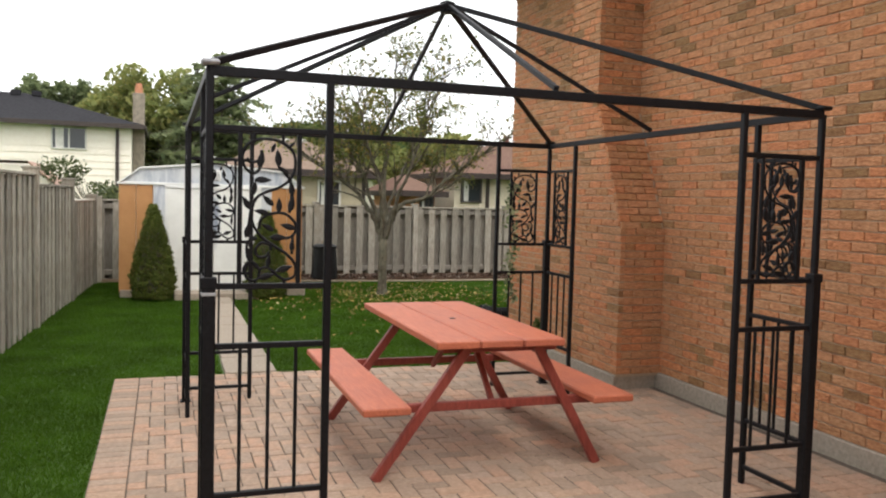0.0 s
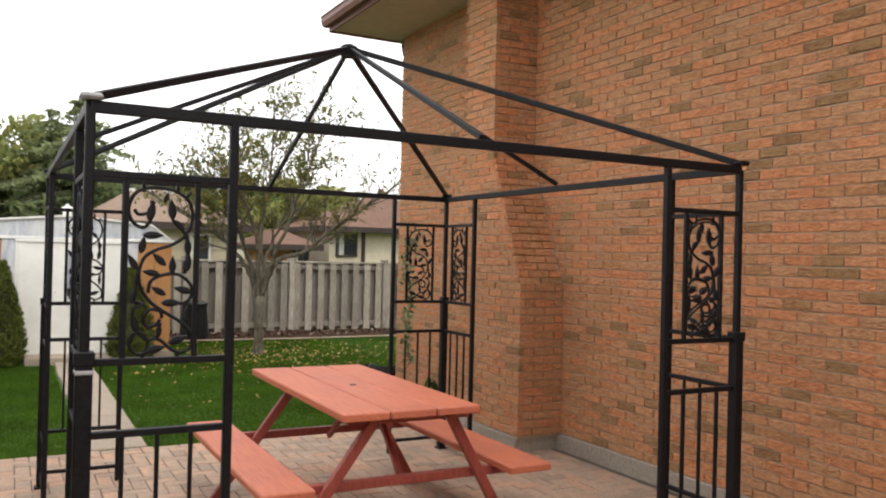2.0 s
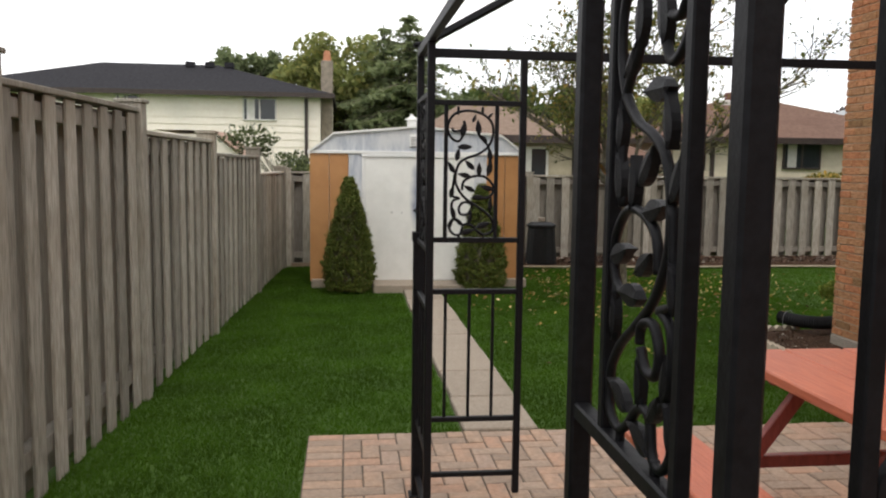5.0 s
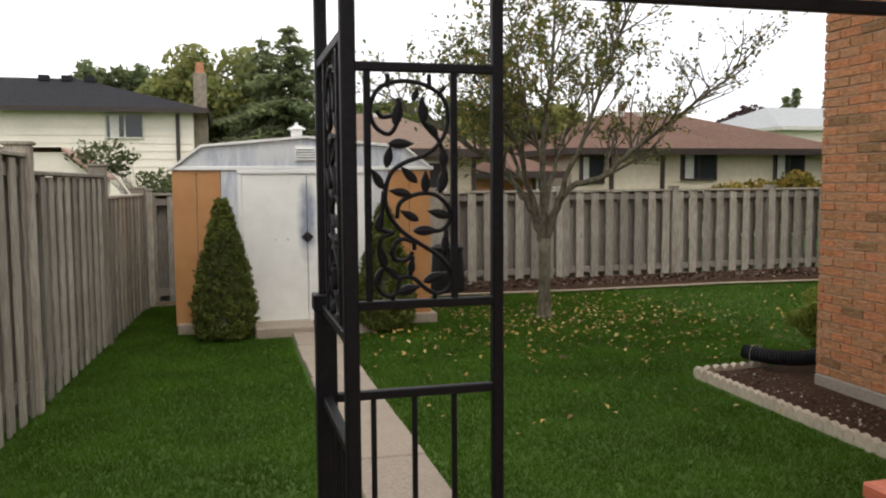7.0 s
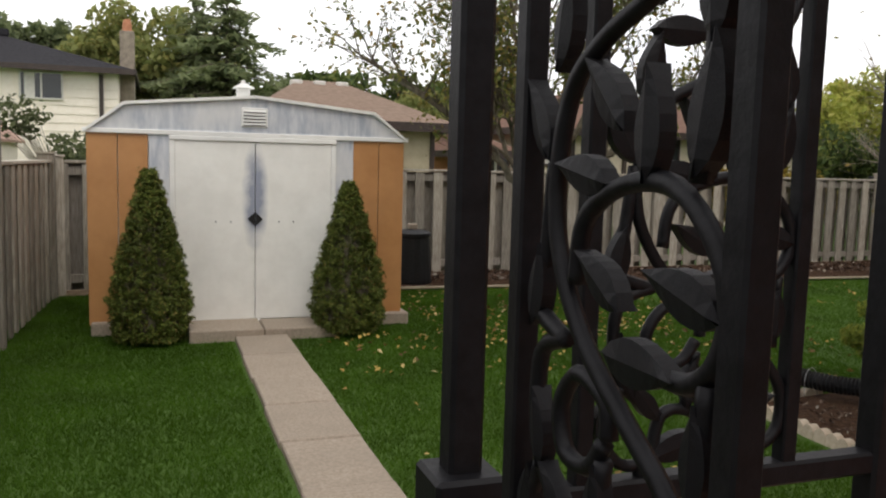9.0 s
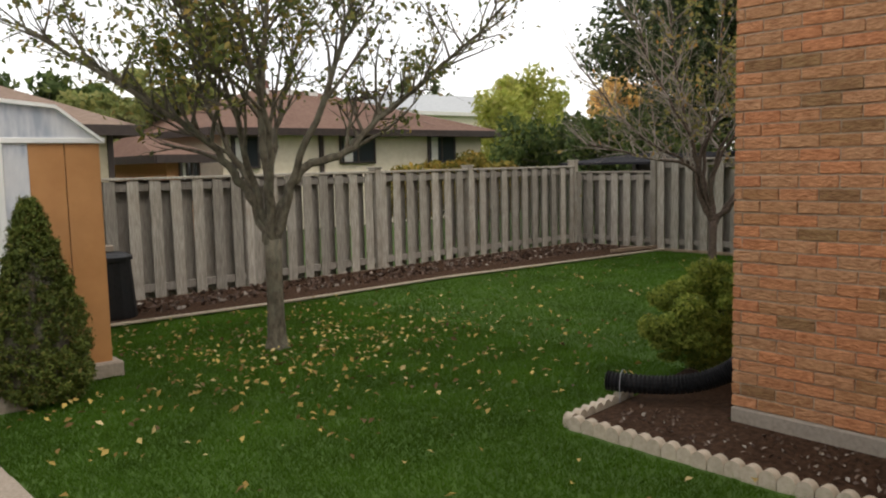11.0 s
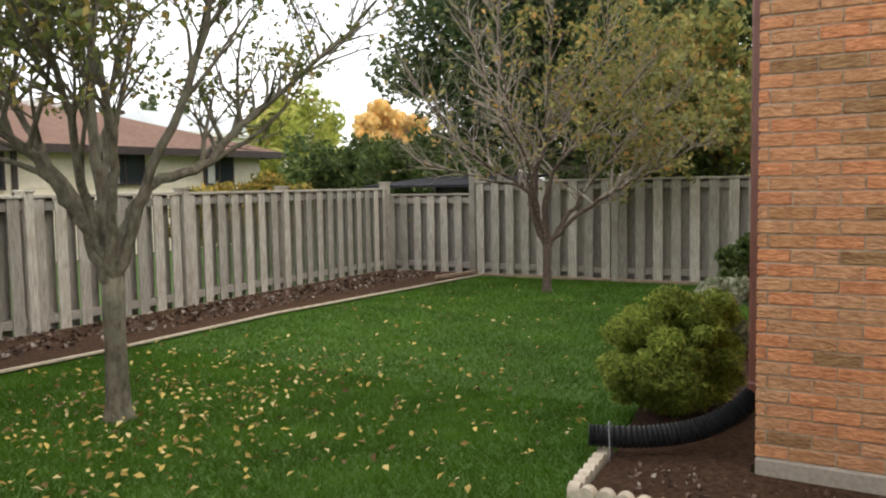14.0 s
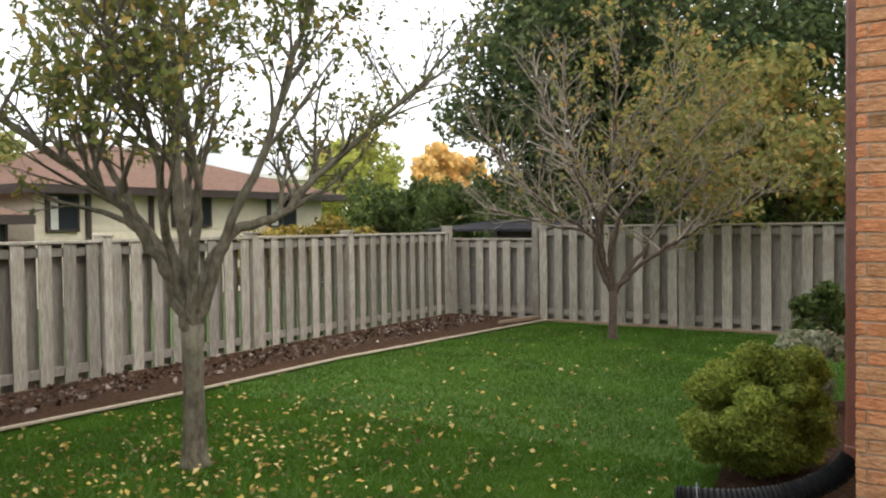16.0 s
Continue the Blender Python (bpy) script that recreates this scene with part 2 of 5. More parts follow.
# ---- mesh helpers ----
class Mesh:
    """Collects vertices and faces of one mesh."""

    def __init__(self):
        self.v, self.f = [], []

    def add(self, verts, faces, m=None):
        k = len(self.v)
        self.v += [tuple(m @ Vector(p)) for p in verts] if m else [tuple(p) for p in verts]
        self.f += [tuple(i + k for i in f) for f in faces]
        return self

    def box(self, x0, x1, y0, y1, z0, z1, c=0.0, m=None):
        """A box, with edges chamfered by c."""
        if c <= 0:
            vs = [(x, y, z) for x in (x0, x1) for y in (y0, y1) for z in (z0, z1)]
            fs = [(0, 1, 3, 2), (4, 6, 7, 5), (0, 4, 5, 1), (2, 3, 7, 6), (0, 2, 6, 4), (1, 5, 7, 3)]
            return self.add(vs, fs, m)
        lo, hi, vs, idx = (x0, y0, z0), (x1, y1, z1), [], {}
        for sx in (0, 1):
            for sy in (0, 1):
                for sz in (0, 1):
                    s = (sx, sy, sz)
                    for ax in range(3):
                        p = [(hi[i] if s[i] else lo[i]) + (0 if i == ax else (-c if s[i] else c)) for i in range(3)]
                        idx[s, ax] = len(vs)
                        vs.append(p)
        fs = []
        for ax in range(3):
            a, b = [i for i in range(3) if i != ax]
            for s in (0, 1):
                ring = []
                for q in ((0, 0), (1, 0), (1, 1), (0, 1)):
                    key = [0, 0, 0]
                    key[ax], key[a], key[b] = s, q[0], q[1]
                    ring.append(idx[tuple(key), ax])
                flip = (ax == 1) ^ (s == 0)
                fs.append(tuple(reversed(ring)) if flip else tuple(ring))
            for qa in (0, 1):
                for qb in (0, 1):
                    k0, k1 = [0, 0, 0], [0, 0, 0]
                    k0[ax], k1[ax] = 0, 1
                    k0[a] = k1[a] = qa
                    k0[b] = k1[b] = qb
                    k0, k1 = tuple(k0), tuple(k1)
                    fs.append((idx[k0, a], idx[k1, a], idx[k1, b], idx[k0, b]))
        for s in [(x, y, z) for x in (0, 1) for y in (0, 1) for z in (0, 1)]:
            fs.append((idx[s, 0], idx[s, 1], idx[s, 2]))
        return self.add(vs, fs, m)

    def tube(self, pts, radii, sides=8, caps=True):
        """A round bar along points, with a radius at each."""
        pts = [Vector(p) for p in pts]
        if not hasattr(radii, "__len__"):
            radii = [radii] * len(pts)
        k, side = len(self.v), None
        for i, p in enumerate(pts):
            d = (pts[min(i + 1, len(pts) - 1)] - pts[max(i - 1, 0)]).normalized()
            if side is None:
                side = d.orthogonal().normalized()
            side = (side - d * side.dot(d))
            side = side.normalized() if side.length > 1e-6 else d.orthogonal().normalized()
            up = d.cross(side)
            for j in range(sides):
                a = 2 * math.pi * j / sides
                self.v.append(tuple(p + radii[i] * (math.cos(a) * side + math.sin(a) * up)))
        for i in range(len(pts) - 1):
            for j in range(sides):
                a, b = k + i * sides + j, k + i * sides + (j + 1) % sides
                self.f.append((a, b, b + sides, a + sides))
        if caps:
            self.f.append(tuple(k + j for j in reversed(range(sides))))
            self.f.append(tuple(k + (len(pts) - 1) * sides + j for j in range(sides)))
        return self

    def bar(self, a, b, w, h=None, c=0.003):
        """A square bar of width w and depth h from a to b."""
        a, b = Vector(a), Vector(b)
        d = b - a
        ref = Vector((0, 0, 1)) if abs(d.normalized().z) < 0.95 else Vector((0, 1, 0))
        x = d.normalized()
        y = ref.cross(x).normalized()
        z = x.cross(y)
        m = Matrix((x, y, z)).transposed().to_4x4()
        m.translation = a
        h = h or w
        return self.box(0, d.length, -w / 2, w / 2, -h / 2, h / 2, c, m)

    def prism(self, outline, axis, lo, hi):
        """An outline of (a, b) pairs pushed along an axis (0 x, 1 y, 2 z) from lo to hi."""
        n, vs = len(outline), []
        for s in (lo, hi):
            for a, b in outline:
                p = [a, b]
                p.insert(axis, s)
                vs.append(p)
        fs = [tuple(range(n)), tuple(reversed(range(n, 2 * n)))] + [(i, i + n, (i + 1) % n + n, (i + 1) % n) for i in range(n)]
        return self.add(vs, fs)

    def data(self, name, material, smooth=False):
        me = bpy.data.meshes.new(name)
        me.from_pydata(self.v, [], self.f)
        me.materials.append(material)
        if len(self.f) < 30000:
            b = bmesh.new()
            b.from_mesh(me)
            bmesh.ops.recalc_face_normals(b, faces=b.faces)
            b.to_mesh(me)
            b.free()
        if smooth:
            me.polygons.foreach_set("use_smooth", [True] * len(me.polygons))
        return me


def part(name, mesh, material, parent=None, label="", smooth=False):
    """One mesh object, under a thing where a parent is given."""
    ob = new(name, mesh if isinstance(mesh, bpy.types.Mesh) else mesh.data(name, material, smooth))
    if parent:
        ob.parent = parent
    return tagged(ob, label)


def thing(name, label, category, group="", at=(0, 0, 0)):
    ob = tagged(new(name), label, category, group)
    ob.location = at
    return ob


def piece(name, me, parent, m):
    """A piece on shared mesh data, at a pose in its parent's space."""
    ob = new(name, me)
    ob.parent = parent
    ob.matrix_basis = m
    return ob


def box_part(name, dims, material, parent, c=0.004, label=""):
    return part(name, Mesh().box(*dims, c), material, parent, label)

# ---- ground ----
def grass_material():
    m = surface("lawn_soil_and_turf", (0.052, 0.110, 0.008), (0.062, 0.130, 0.009), 55, 0.9, 0.5, stain=(0.045, 0.09, 0.010), stain_scale=1.2, stain_amount=0.5, bump_dist=0.03)
    return m


turf = grass_material()
PATIO_X, PATIO_Y = -0.55, 4.04
ground = Mesh()
ground.add([(-400, -400, -0.03), (400, -400, -0.03), (400, 400, -0.03), (-400, 400, -0.03)], [(0, 1, 2, 3)])
tagged(part("ground", ground, turf), "mown green back lawn", "lawn", kind="structure")

patio = tagged(part("patio_floor", Mesh().box(PATIO_X, 3.95, -8, PATIO_Y, -0.10, -0.006), joint_sand), "clay-paved patio with dark sand joints", "patio", kind="structure")
foundation = tagged(part("foundation", Mesh().box(3.915, 4.3, -0.9, 6.065, -0.1, 0.13, 0.01).box(3.495, 3.915, 2.755, 4.145, -0.1, 0.12, 0.01), concrete), "grey concrete foundation under the brick", "foundation", kind="structure")

# ---- garden path of concrete slabs and the slab before the shed ----
garden_path = tagged(new("garden_path"), "narrow pale concrete slab path across the lawn", "path", kind="structure")
for i in range(8):
    y0 = 4.05 + i * 0.68
    box_part("slab", (0.36 + 0.01 * (i % 2), 0.81, y0, y0 + 0.672, -0.1, 0.012 + 0.004 * (i % 3)), path_concrete, garden_path, 0.008)
door_slab = tagged(new("door_slab"), "cracked concrete slab before the shed doors", "slab", kind="structure")
box_part("slab", (0.0, 0.61, 9.47, 9.95, -0.1, 0.075), path_concrete, door_slab, 0.01)
box_part("slab", (0.62, 1.24, 9.48, 9.95, -0.1, 0.07), path_concrete, door_slab, 0.01)

# ---- house: wall, chimney, eaves ----
WX, WY0, WY1, WZ = 3.93, -0.52, 6.07, 4.22
wall_house = tagged(part("wall_house", Mesh().box(WX + 0.009, WX + 0.3, WY0, WY1 - 0.012, 0.13, WZ), mortar), "orange-brown rough-faced brick house wall", "wall", kind="structure")
wall_rear = tagged(part("wall_rear", Mesh().box(WX + 0.31, 9.0, WY1 - 0.30, WY1 - 0.02, 0.0, WZ).box(WX + 0.2, WX + 0.4, -9, WY0 - 0.02, 0.0, WZ), brick_many), "plain brick walls closing the house", "wall", kind="structure")
# added out of view: cuts sky light on the patio and near house wall
wall_behind = tagged(part("wall_behind", Mesh().box(0.4, WX + 0.2, -6.6, -6.3, 0.0, WZ).box(-2.3, 0.39, -6.6, -6.3, 0.0, 2.2), brick_many), "unseen brick wall added behind the patio to block light", "wall", kind="structure")
eaves = tagged(new("eaves"), "beige soffit with dark brown fascia and gutter", "eaves", kind="structure")
EX, EY = 3.08, 6.24
part("soffit", Mesh().box(EX, 9, -9, EY, WZ, WZ + 0.03), soffit_mat, eaves)
part("fascia", Mesh().box(EX - 0.03, EX, -9, EY + 0.03, WZ - 0.02, WZ + 0.16, 0.004).box(EX, 9, EY, EY + 0.03, WZ - 0.02, WZ + 0.16, 0.004), brown_metal, eaves)
gut = [(-0.0, 0.0), (-0.07, 0.0), (-0.095, 0.045), (-0.095, 0.10), (-0.11, 0.115), (-0.085, 0.115), (-0.08, 0.05), (-0.06, 0.02), (0.0, 0.02)]
part("gutter", Mesh().prism([(EX - 0.032 + a, WZ + 0.03 + b) for a, b in gut], 1, -9, EY + 0.03), brown_metal, eaves)
part("roof", Mesh().add([(EX - 0.06, -9, WZ + 0.15), (EX - 0.06, EY + 0.05, WZ + 0.15), (8, EY - 4, WZ + 2.2), (8, -9, WZ + 2.2), (12, EY + 0.05, WZ + 0.15)], [(0, 3, 2, 1), (1, 2, 4)]), surface("brown_shingle", (0.10, 0.07, 0.055), (0.17, 0.125, 0.1), 30, 0.9, 0.5), eaves)

chimney = thing("chimney_breast", "orange brick chimney breast with sloping shoulders on the house wall", "chimney")
CX = 3.50
FACE = [(2.72, 0.11), (4.16, 0.11), (4.16, 1.62), (3.74, 2.48), (3.74, WZ), (3.20, WZ), (3.20, 2.48), (2.72, 1.37)]
part("core", Mesh().prism([(y + (0.012 if y < 3.4 else -0.012), z) for y, z in FACE], 0, CX + 0.009, WX + 0.05), mortar, chimney)

# ---- gazebo ----
gazebo = thing("gazebo", "black steel gazebo frame without canopy on the patio", "gazebo")
GW, GD, GZ, PW, GA = 3.00, 3.115, 2.07, 0.475, 2.80
POST = 0.031


def catmull(pts, steps=6):
    out = []
    for i in range(len(pts) - 1):
        p0, p1, p2, p3 = (Vector(pts[max(0, min(len(pts) - 1, j))]) for j in (i - 1, i, i + 1, i + 2))
        for s in range(steps):
            t = s / steps
            out.append(0.5 * ((2 * p1) + (p2 - p0) * t + (2 * p0 - 5 * p1 + 4 * p2 - p3) * t * t + (3 * p1 - p0 - 3 * p2 + p3) * t ** 3))
    return out + [Vector(pts[-1])]


VINE = [(395, 185), (400, 250), (370, 310), (325, 285), (310, 220), (340, 150), (410, 125), (490, 140), (545, 190), (555, 270), (530, 340), (480, 385), (420, 410), (375, 445), (355, 510),
        (360, 580), (400, 650), (460, 700), (520, 745), (560, 800), (560, 860), (520, 885), (480, 865), (440, 825), (400, 825), (385, 880), (350, 885), (325, 845), (345, 785)]
SHOOTS = [[(390, 610), (400, 555), (450, 525), (510, 525), (555, 570), (560, 620), (530, 655), (460, 655)],
          [(350, 510), (340, 600), (330, 640), (380, 662)],
          [(445, 725), (440, 695), (400, 685), (375, 720), (385, 758), (420, 758), (440, 730)],
          [(380, 660), (340, 680), (335, 740), (350, 785), (395, 825)],
          [(470, 190), (475, 260), (500, 300), (530, 340), (540, 420), (530, 520)],
          [(548, 650), (545, 745)], [(440, 745), (430, 820)], [(330, 230), (350, 252), (395, 240)], [(365, 120), (365, 150)], [(497, 100), (497, 145)], [(375, 905), (375, 880)], [(510, 905), (510, 880)], [(365, 100), (365, 130)]]
LEAVES = [(395, 235, 90, 80), (405, 345, 85, 0), (365, 390, 75, 80), (330, 470, 75, 120), (430, 455, 75, 135), (482, 480, 75, 90), (540, 390, 75, 95), (540, 470, 85, 80), (400, 517, 75, 170), (430, 600, 70, 150)]
LEAVES_2 = [(525, 595, 80, 165), (482, 655, 85, 0), (335, 620, 70, 80), (345, 750, 65, 100), (375, 805, 60, 130), (435, 782, 60, 85), (327, 820, 60, 75), (545, 700, 65, 90), (510, 825, 85, 20), (425, 866, 85, 15), (475, 225, 85, 95), (503, 292, 60, 135), (452, 170, 50, 70), (540, 150, 40, 45)]


def flat(px, py):
    """Panel sheet coordinates to metres: x from 0.11, z from the lower rail."""
    return 0.118 + (px - 300) / 275 * 0.235, 1.232 + (905 - py) / 810 * 0.605


def scroll_mesh():
    me = Mesh()
    for curve in [VINE] + SHOOTS:
        pts = [(p.x, 0.0, p.y) for p in catmull([flat(*q) for q in curve], 5)]
        me.tube(pts, 0.0062, 6)
    return me.data("scroll", iron, True)


def leaf_mesh():
    me = Mesh()
    n = 7
    for s in (-1, 1):
        ring = []
        for i in range(n + 1):
            t = i / n
            ring.append((t - 0.5, s * 0.19 * math.sin(math.pi * t ** 0.8), 0))
        me.add([(a, 0.09, b) for a, b, _ in ring] + [(a, -0.09, b) for a, b, _ in ring] + [(a, 0.13, 0) for a, b, _ in ring] + [(a, -0.13, 0) for a, b, _ in ring],
               [(i, i + 1, n + 2 + i, n + 1 + i) for i in range(n)] + [(i, i + 1, 2 * n + 3 + i, 2 * n + 2 + i) for i in range(n)] + [(n + 1 + i, n + 2 + i, 3 * n + 4 + i, 3 * n + 3 + i) for i in range(n)])
    return me.data("iron_leaf", iron)


def bar_mesh(name, a, b, w, c=0.003):
    return Mesh().bar(a, b, w, None, c).data(name, iron)


scroll_me, leaf_me = scroll_mesh(), leaf_mesh()
rail_me = bar_mesh("rail", (0, 0, 0), (PW, 0, 0), 0.024)
post_me = Mesh().box(-POST / 2, POST / 2, -POST / 2, POST / 2, 0, GZ, 0.004).data("post", iron)
upright_me = Mesh().box(-0.009, 0.009, -0.009, 0.009, 1.225, 1.85, 0.002).data("upright", iron)
spindle_me = Mesh().box(-0.007, 0.007, -0.007, 0.007, 0.37, 0.985, 0.002).data("spindle", iron)
sleeve_me = Mesh().box(-0.027, 0.027, -0.027, 0.027, 0, 1.22, 0.005).data("sleeve", iron)
foot_me = Mesh().box(-0.04, 0.04, -0.04, 0.04, 0.0, 0.012, 0.003).data("foot_plate", iron)
CORNERS = [((0, 0), (1, 0), (0, 1)), ((GW, 0), (-1, 0), (0, 1)), ((0, GD), (1, 0), (0, -1)), ((GW, GD), (-1, 0), (0, -1))]
for (gx, gy), ax, ay in CORNERS:
    piece("corner_post", post_me, gazebo, Matrix.Translation((gx, gy, 0)))
    piece("sleeve", sleeve_me, gazebo, Matrix.Translation((gx, gy, 0)))
    piece("foot_plate", foot_me, gazebo, Matrix.Translation((gx, gy, 0)))
    collar = part("collar", Mesh().box(-0.032, 0.032, -0.032, 0.032, 1.215, 1.26, 0.004), iron, gazebo)
    collar.location = (gx, gy, 0)
    if (gx, gy) == (0, 0):
        band = part("band", Mesh().box(-0.0295, 0.0295, -0.0295, 0.0295, 1.185, 1.20, 0.003), cap_grey, gazebo, "pale metal band")
    for d in (ax, ay):
        ang = math.atan2(d[1], d[0])
        m = Matrix.Translation((gx, gy, 0)) @ Matrix.Rotation(ang, 4, "Z")
        piece("end_post", post_me, gazebo, m @ Matrix.Translation((PW, 0, 0)))
        for z in (1.85, 1.222, 0.98, 0.37, 0.10):
            piece("rail", rail_me, gazebo, m @ Matrix.Translation((0, 0, z)))
        for u in (0.118, 0.353):
            piece("upright", upright_me, gazebo, m @ Matrix.Translation((u, 0, 0)))
        for u in (0.125, 0.238, 0.35):
            piece("spindle", spindle_me, gazebo, m @ Matrix.Translation((u, 0, 0)))
        sc = piece("scroll", scroll_me, gazebo, m)
        for px, py, size, tilt in LEAVES + LEAVES_2:
            u, z = flat(px, py)
            k = size / 275 * 0.222 * 1.05
            piece("leaf", leaf_me, sc, Matrix.Translation((u, 0, z)) @ Matrix.Rotation(radians(-tilt), 4, "Y") @ Matrix.Diagonal((k, 0.06, k, 1)))
for a, b in (((0, 0), (GW, 0)), ((0, GD), (GW, GD)), ((0, 0), (0, GD)), ((GW, 0), (GW, GD))):
    part("top_beam", Mesh().bar((*a, GZ), (*b, GZ), 0.03, 0.04), iron, gazebo)
for x in (0, GW / 2, GW):
    for y in (0, GD / 2, GD):
        if (x, y) != (GW / 2, GD / 2):
            r = 0.0125 if x == GW / 2 or y == GD / 2 else 0.015
            part("rafter", Mesh().bar((x, y, GZ + 0.03), (GW / 2, GD / 2, GA), 2 * r), iron, gazebo)
part("apex_hub", Mesh().tube([(GW / 2, GD / 2, GA - 0.05), (GW / 2, GD / 2, GA + 0.01), (GW / 2, GD / 2, GA + 0.025)], [0.045, 0.05, 0.02], 12), iron, gazebo)
for gx in (0, GW):
    for gy in (0, GD):
        cap = part("corner_cap", Mesh().box(-0.036, 0.036, -0.036, 0.036, 0.0, 0.022, 0.008), cap_grey if (gx, gy) == (0, 0) else iron, gazebo, "pale corner bracket" if (gx, gy) == (0, 0) else "")
        cap.location = (gx, gy, GZ + 0.021)

# ---- picnic table ----
table = thing("picnic_table", "red-brown painted wooden picnic table with attached benches", "picnic table")
TX0, TX1, TY0, TY1, TZ = 1.26, 2.06, 0.89, 2.63, 0.80
pw = (TX1 - TX0) / 3
for i in range(3):
    box_part("plank", (TX0 + i * pw + 0.006, TX0 + (i + 1) * pw - 0.006, TY0, TY1, TZ - 0.042, TZ), red_paint, table, 0.006)
part("umbrella_hole", Mesh().tube([(1.66, 1.76, TZ - 0.002), (1.66, 1.76, TZ + 0.003)], 0.022, 14), plastic_black, table, "dark umbrella hole")
for x0, x1 in ((0.84, 1.11), (2.22, 2.49)):
    box_part("bench_seat", (x0, x1, 0.83, 2.64, 0.42, 0.462), red_paint, table, 0.007)
for y in (1.03, 2.36):
    for x0, x1 in ((0.96, 1.50), (2.36, 1.94)):
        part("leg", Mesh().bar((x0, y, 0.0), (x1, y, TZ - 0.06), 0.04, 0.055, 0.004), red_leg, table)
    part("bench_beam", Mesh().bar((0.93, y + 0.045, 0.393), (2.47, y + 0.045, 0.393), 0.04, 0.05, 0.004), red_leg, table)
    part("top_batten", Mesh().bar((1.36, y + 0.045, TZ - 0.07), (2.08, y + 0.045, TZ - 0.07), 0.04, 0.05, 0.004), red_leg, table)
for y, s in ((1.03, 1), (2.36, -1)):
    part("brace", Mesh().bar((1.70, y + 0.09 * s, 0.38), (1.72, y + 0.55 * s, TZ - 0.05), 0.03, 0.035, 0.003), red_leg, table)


# ---- fences ----
def board_fence(name, label, a, b, base, sections, pitch, w, double=True, posts=(), kick=True):
    """Vertical boards between a and b (x, y), in sections of (distance from a, top height)."""
    fence = thing(name, label, "fence")
    a, b = Vector((*a, base)), Vector((*b, base))
    d = (b - a)
    ang, length = math.atan2(d.y, d.x), d.length
    fence.matrix_basis = Matrix.Translation(a) @ Matrix.Rotation(ang, 4, "Z")
    rng = random.Random(name)
    tops = {}
    for (s0, h), (s1, _) in zip(sections, sections[1:] + [(length, 0)]):
        me_front = tops.setdefault(h, (Mesh().box(-w / 2, w / 2, -0.009, 0.009, 0.05 if kick else -0.02, h - 0.03, 0.003).data("fence_board", fence_wood),
                                       Mesh().box(-w * 0.84, w * 0.84, -0.009, 0.009, 0.05 if kick else -0.02, h - 0.03, 0.003).data("fence_board_rear", fence_wood_shaded)))
        s = s0 + pitch / 2
        while s < s1 - 0.02:
            tilt = Matrix.Rotation(radians(rng.uniform(-0.35, 0.35)), 4, "Y")
            piece("board", me_front[0], fence, Matrix.Translation((s, -0.05 + rng.uniform(-0.003, 0.003), rng.uniform(-0.012, 0.004))) @ tilt)
            # rear boards carry the gap shade in their colour
            if double:
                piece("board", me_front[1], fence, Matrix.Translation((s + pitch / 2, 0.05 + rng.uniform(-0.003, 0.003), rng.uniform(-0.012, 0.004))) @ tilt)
            s += pitch
        box_part("cap_rail", (s0, s1, -0.075, 0.075, h - 0.03, h), fence_wood, fence, 0.004)
        # rails between the boards use the shade-darkened wood too
        box_part("rail", (s0, s1, -0.04, 0.04, h - 0.16, h - 0.07), fence_wood_shaded, fence, 0.004)
        box_part("rail", (s0, s1, -0.04, 0.04, 0.14, 0.23), fence_wood_shaded, fence, 0.004)
        if kick:
            box_part("kick_board", (s0, s1, -0.088, -0.062, -0.05, 0.07), kick_wood, fence, 0.004)
    for s, h in posts:
        post = box_part("post", (s - 0.05, s + 0.05, -0.092, 0.07, -0.03, h), fence_wood, fence, 0.005)
        part("post_cap", Mesh().box(s - 0.065, s + 0.065, -0.107, 0.085, h, h + 0.025, 0.006), fence_wood, post)
    return fence


# left boundary, stepping down towards the back
LA, LB = (-1.95, 1.0), (-1.33, 12.05)
board_fence("side_fence", "weathered grey board fence stepping down along the lawn", LA, LB, 0.0,
            [(0.0, 1.97), (1.95, 1.91), (3.95, 1.77), (6.1, 1.65), (8.6, 1.44)], 0.245, 0.125,
            posts=[(1.95, 2.0), (3.95, 1.94), (6.1, 1.82), (8.6, 1.73), (10.95, 1.50)], kick=False)
board_fence("side_fence", "weathered grey board fence beside the patio", (-2.2, -9.0), LA, 0.0, [(0.0, 1.95)], 0.245, 0.125, posts=[(5.0, 2.0), (9.95, 2.0)], kick=False)
board_fence("back_fence", "weathered grey board fence closing the lawn beside the shed", (-1.33, 12.15), (0.9, 12.35), -0.03, [(0.0, 1.47)], 0.262, 0.135, posts=[(0.1, 1.5), (1.9, 1.5)])
board_fence("back_fence", "weathered grey shadowbox board fence behind the flower bed", (0.9, 13.05), (11.65, 13.5), -0.05, [(0.0, 1.47)], 0.262, 0.135,
            posts=[(1.85, 1.5), (3.95, 1.5), (6.05, 1.5), (7.95, 1.5), (10.7, 1.55)])
board_fence("far_side_fence", "weathered grey board fence with a taller stretch, behind the young tree", (11.65, 13.5), (11.85, 2.0), -0.05, [(0.0, 1.36), (1.72, 1.56)], 0.262, 0.135,
            posts=[(1.72, 1.66), (4.1, 1.6), (6.3, 1.62), (8.6, 1.62)])

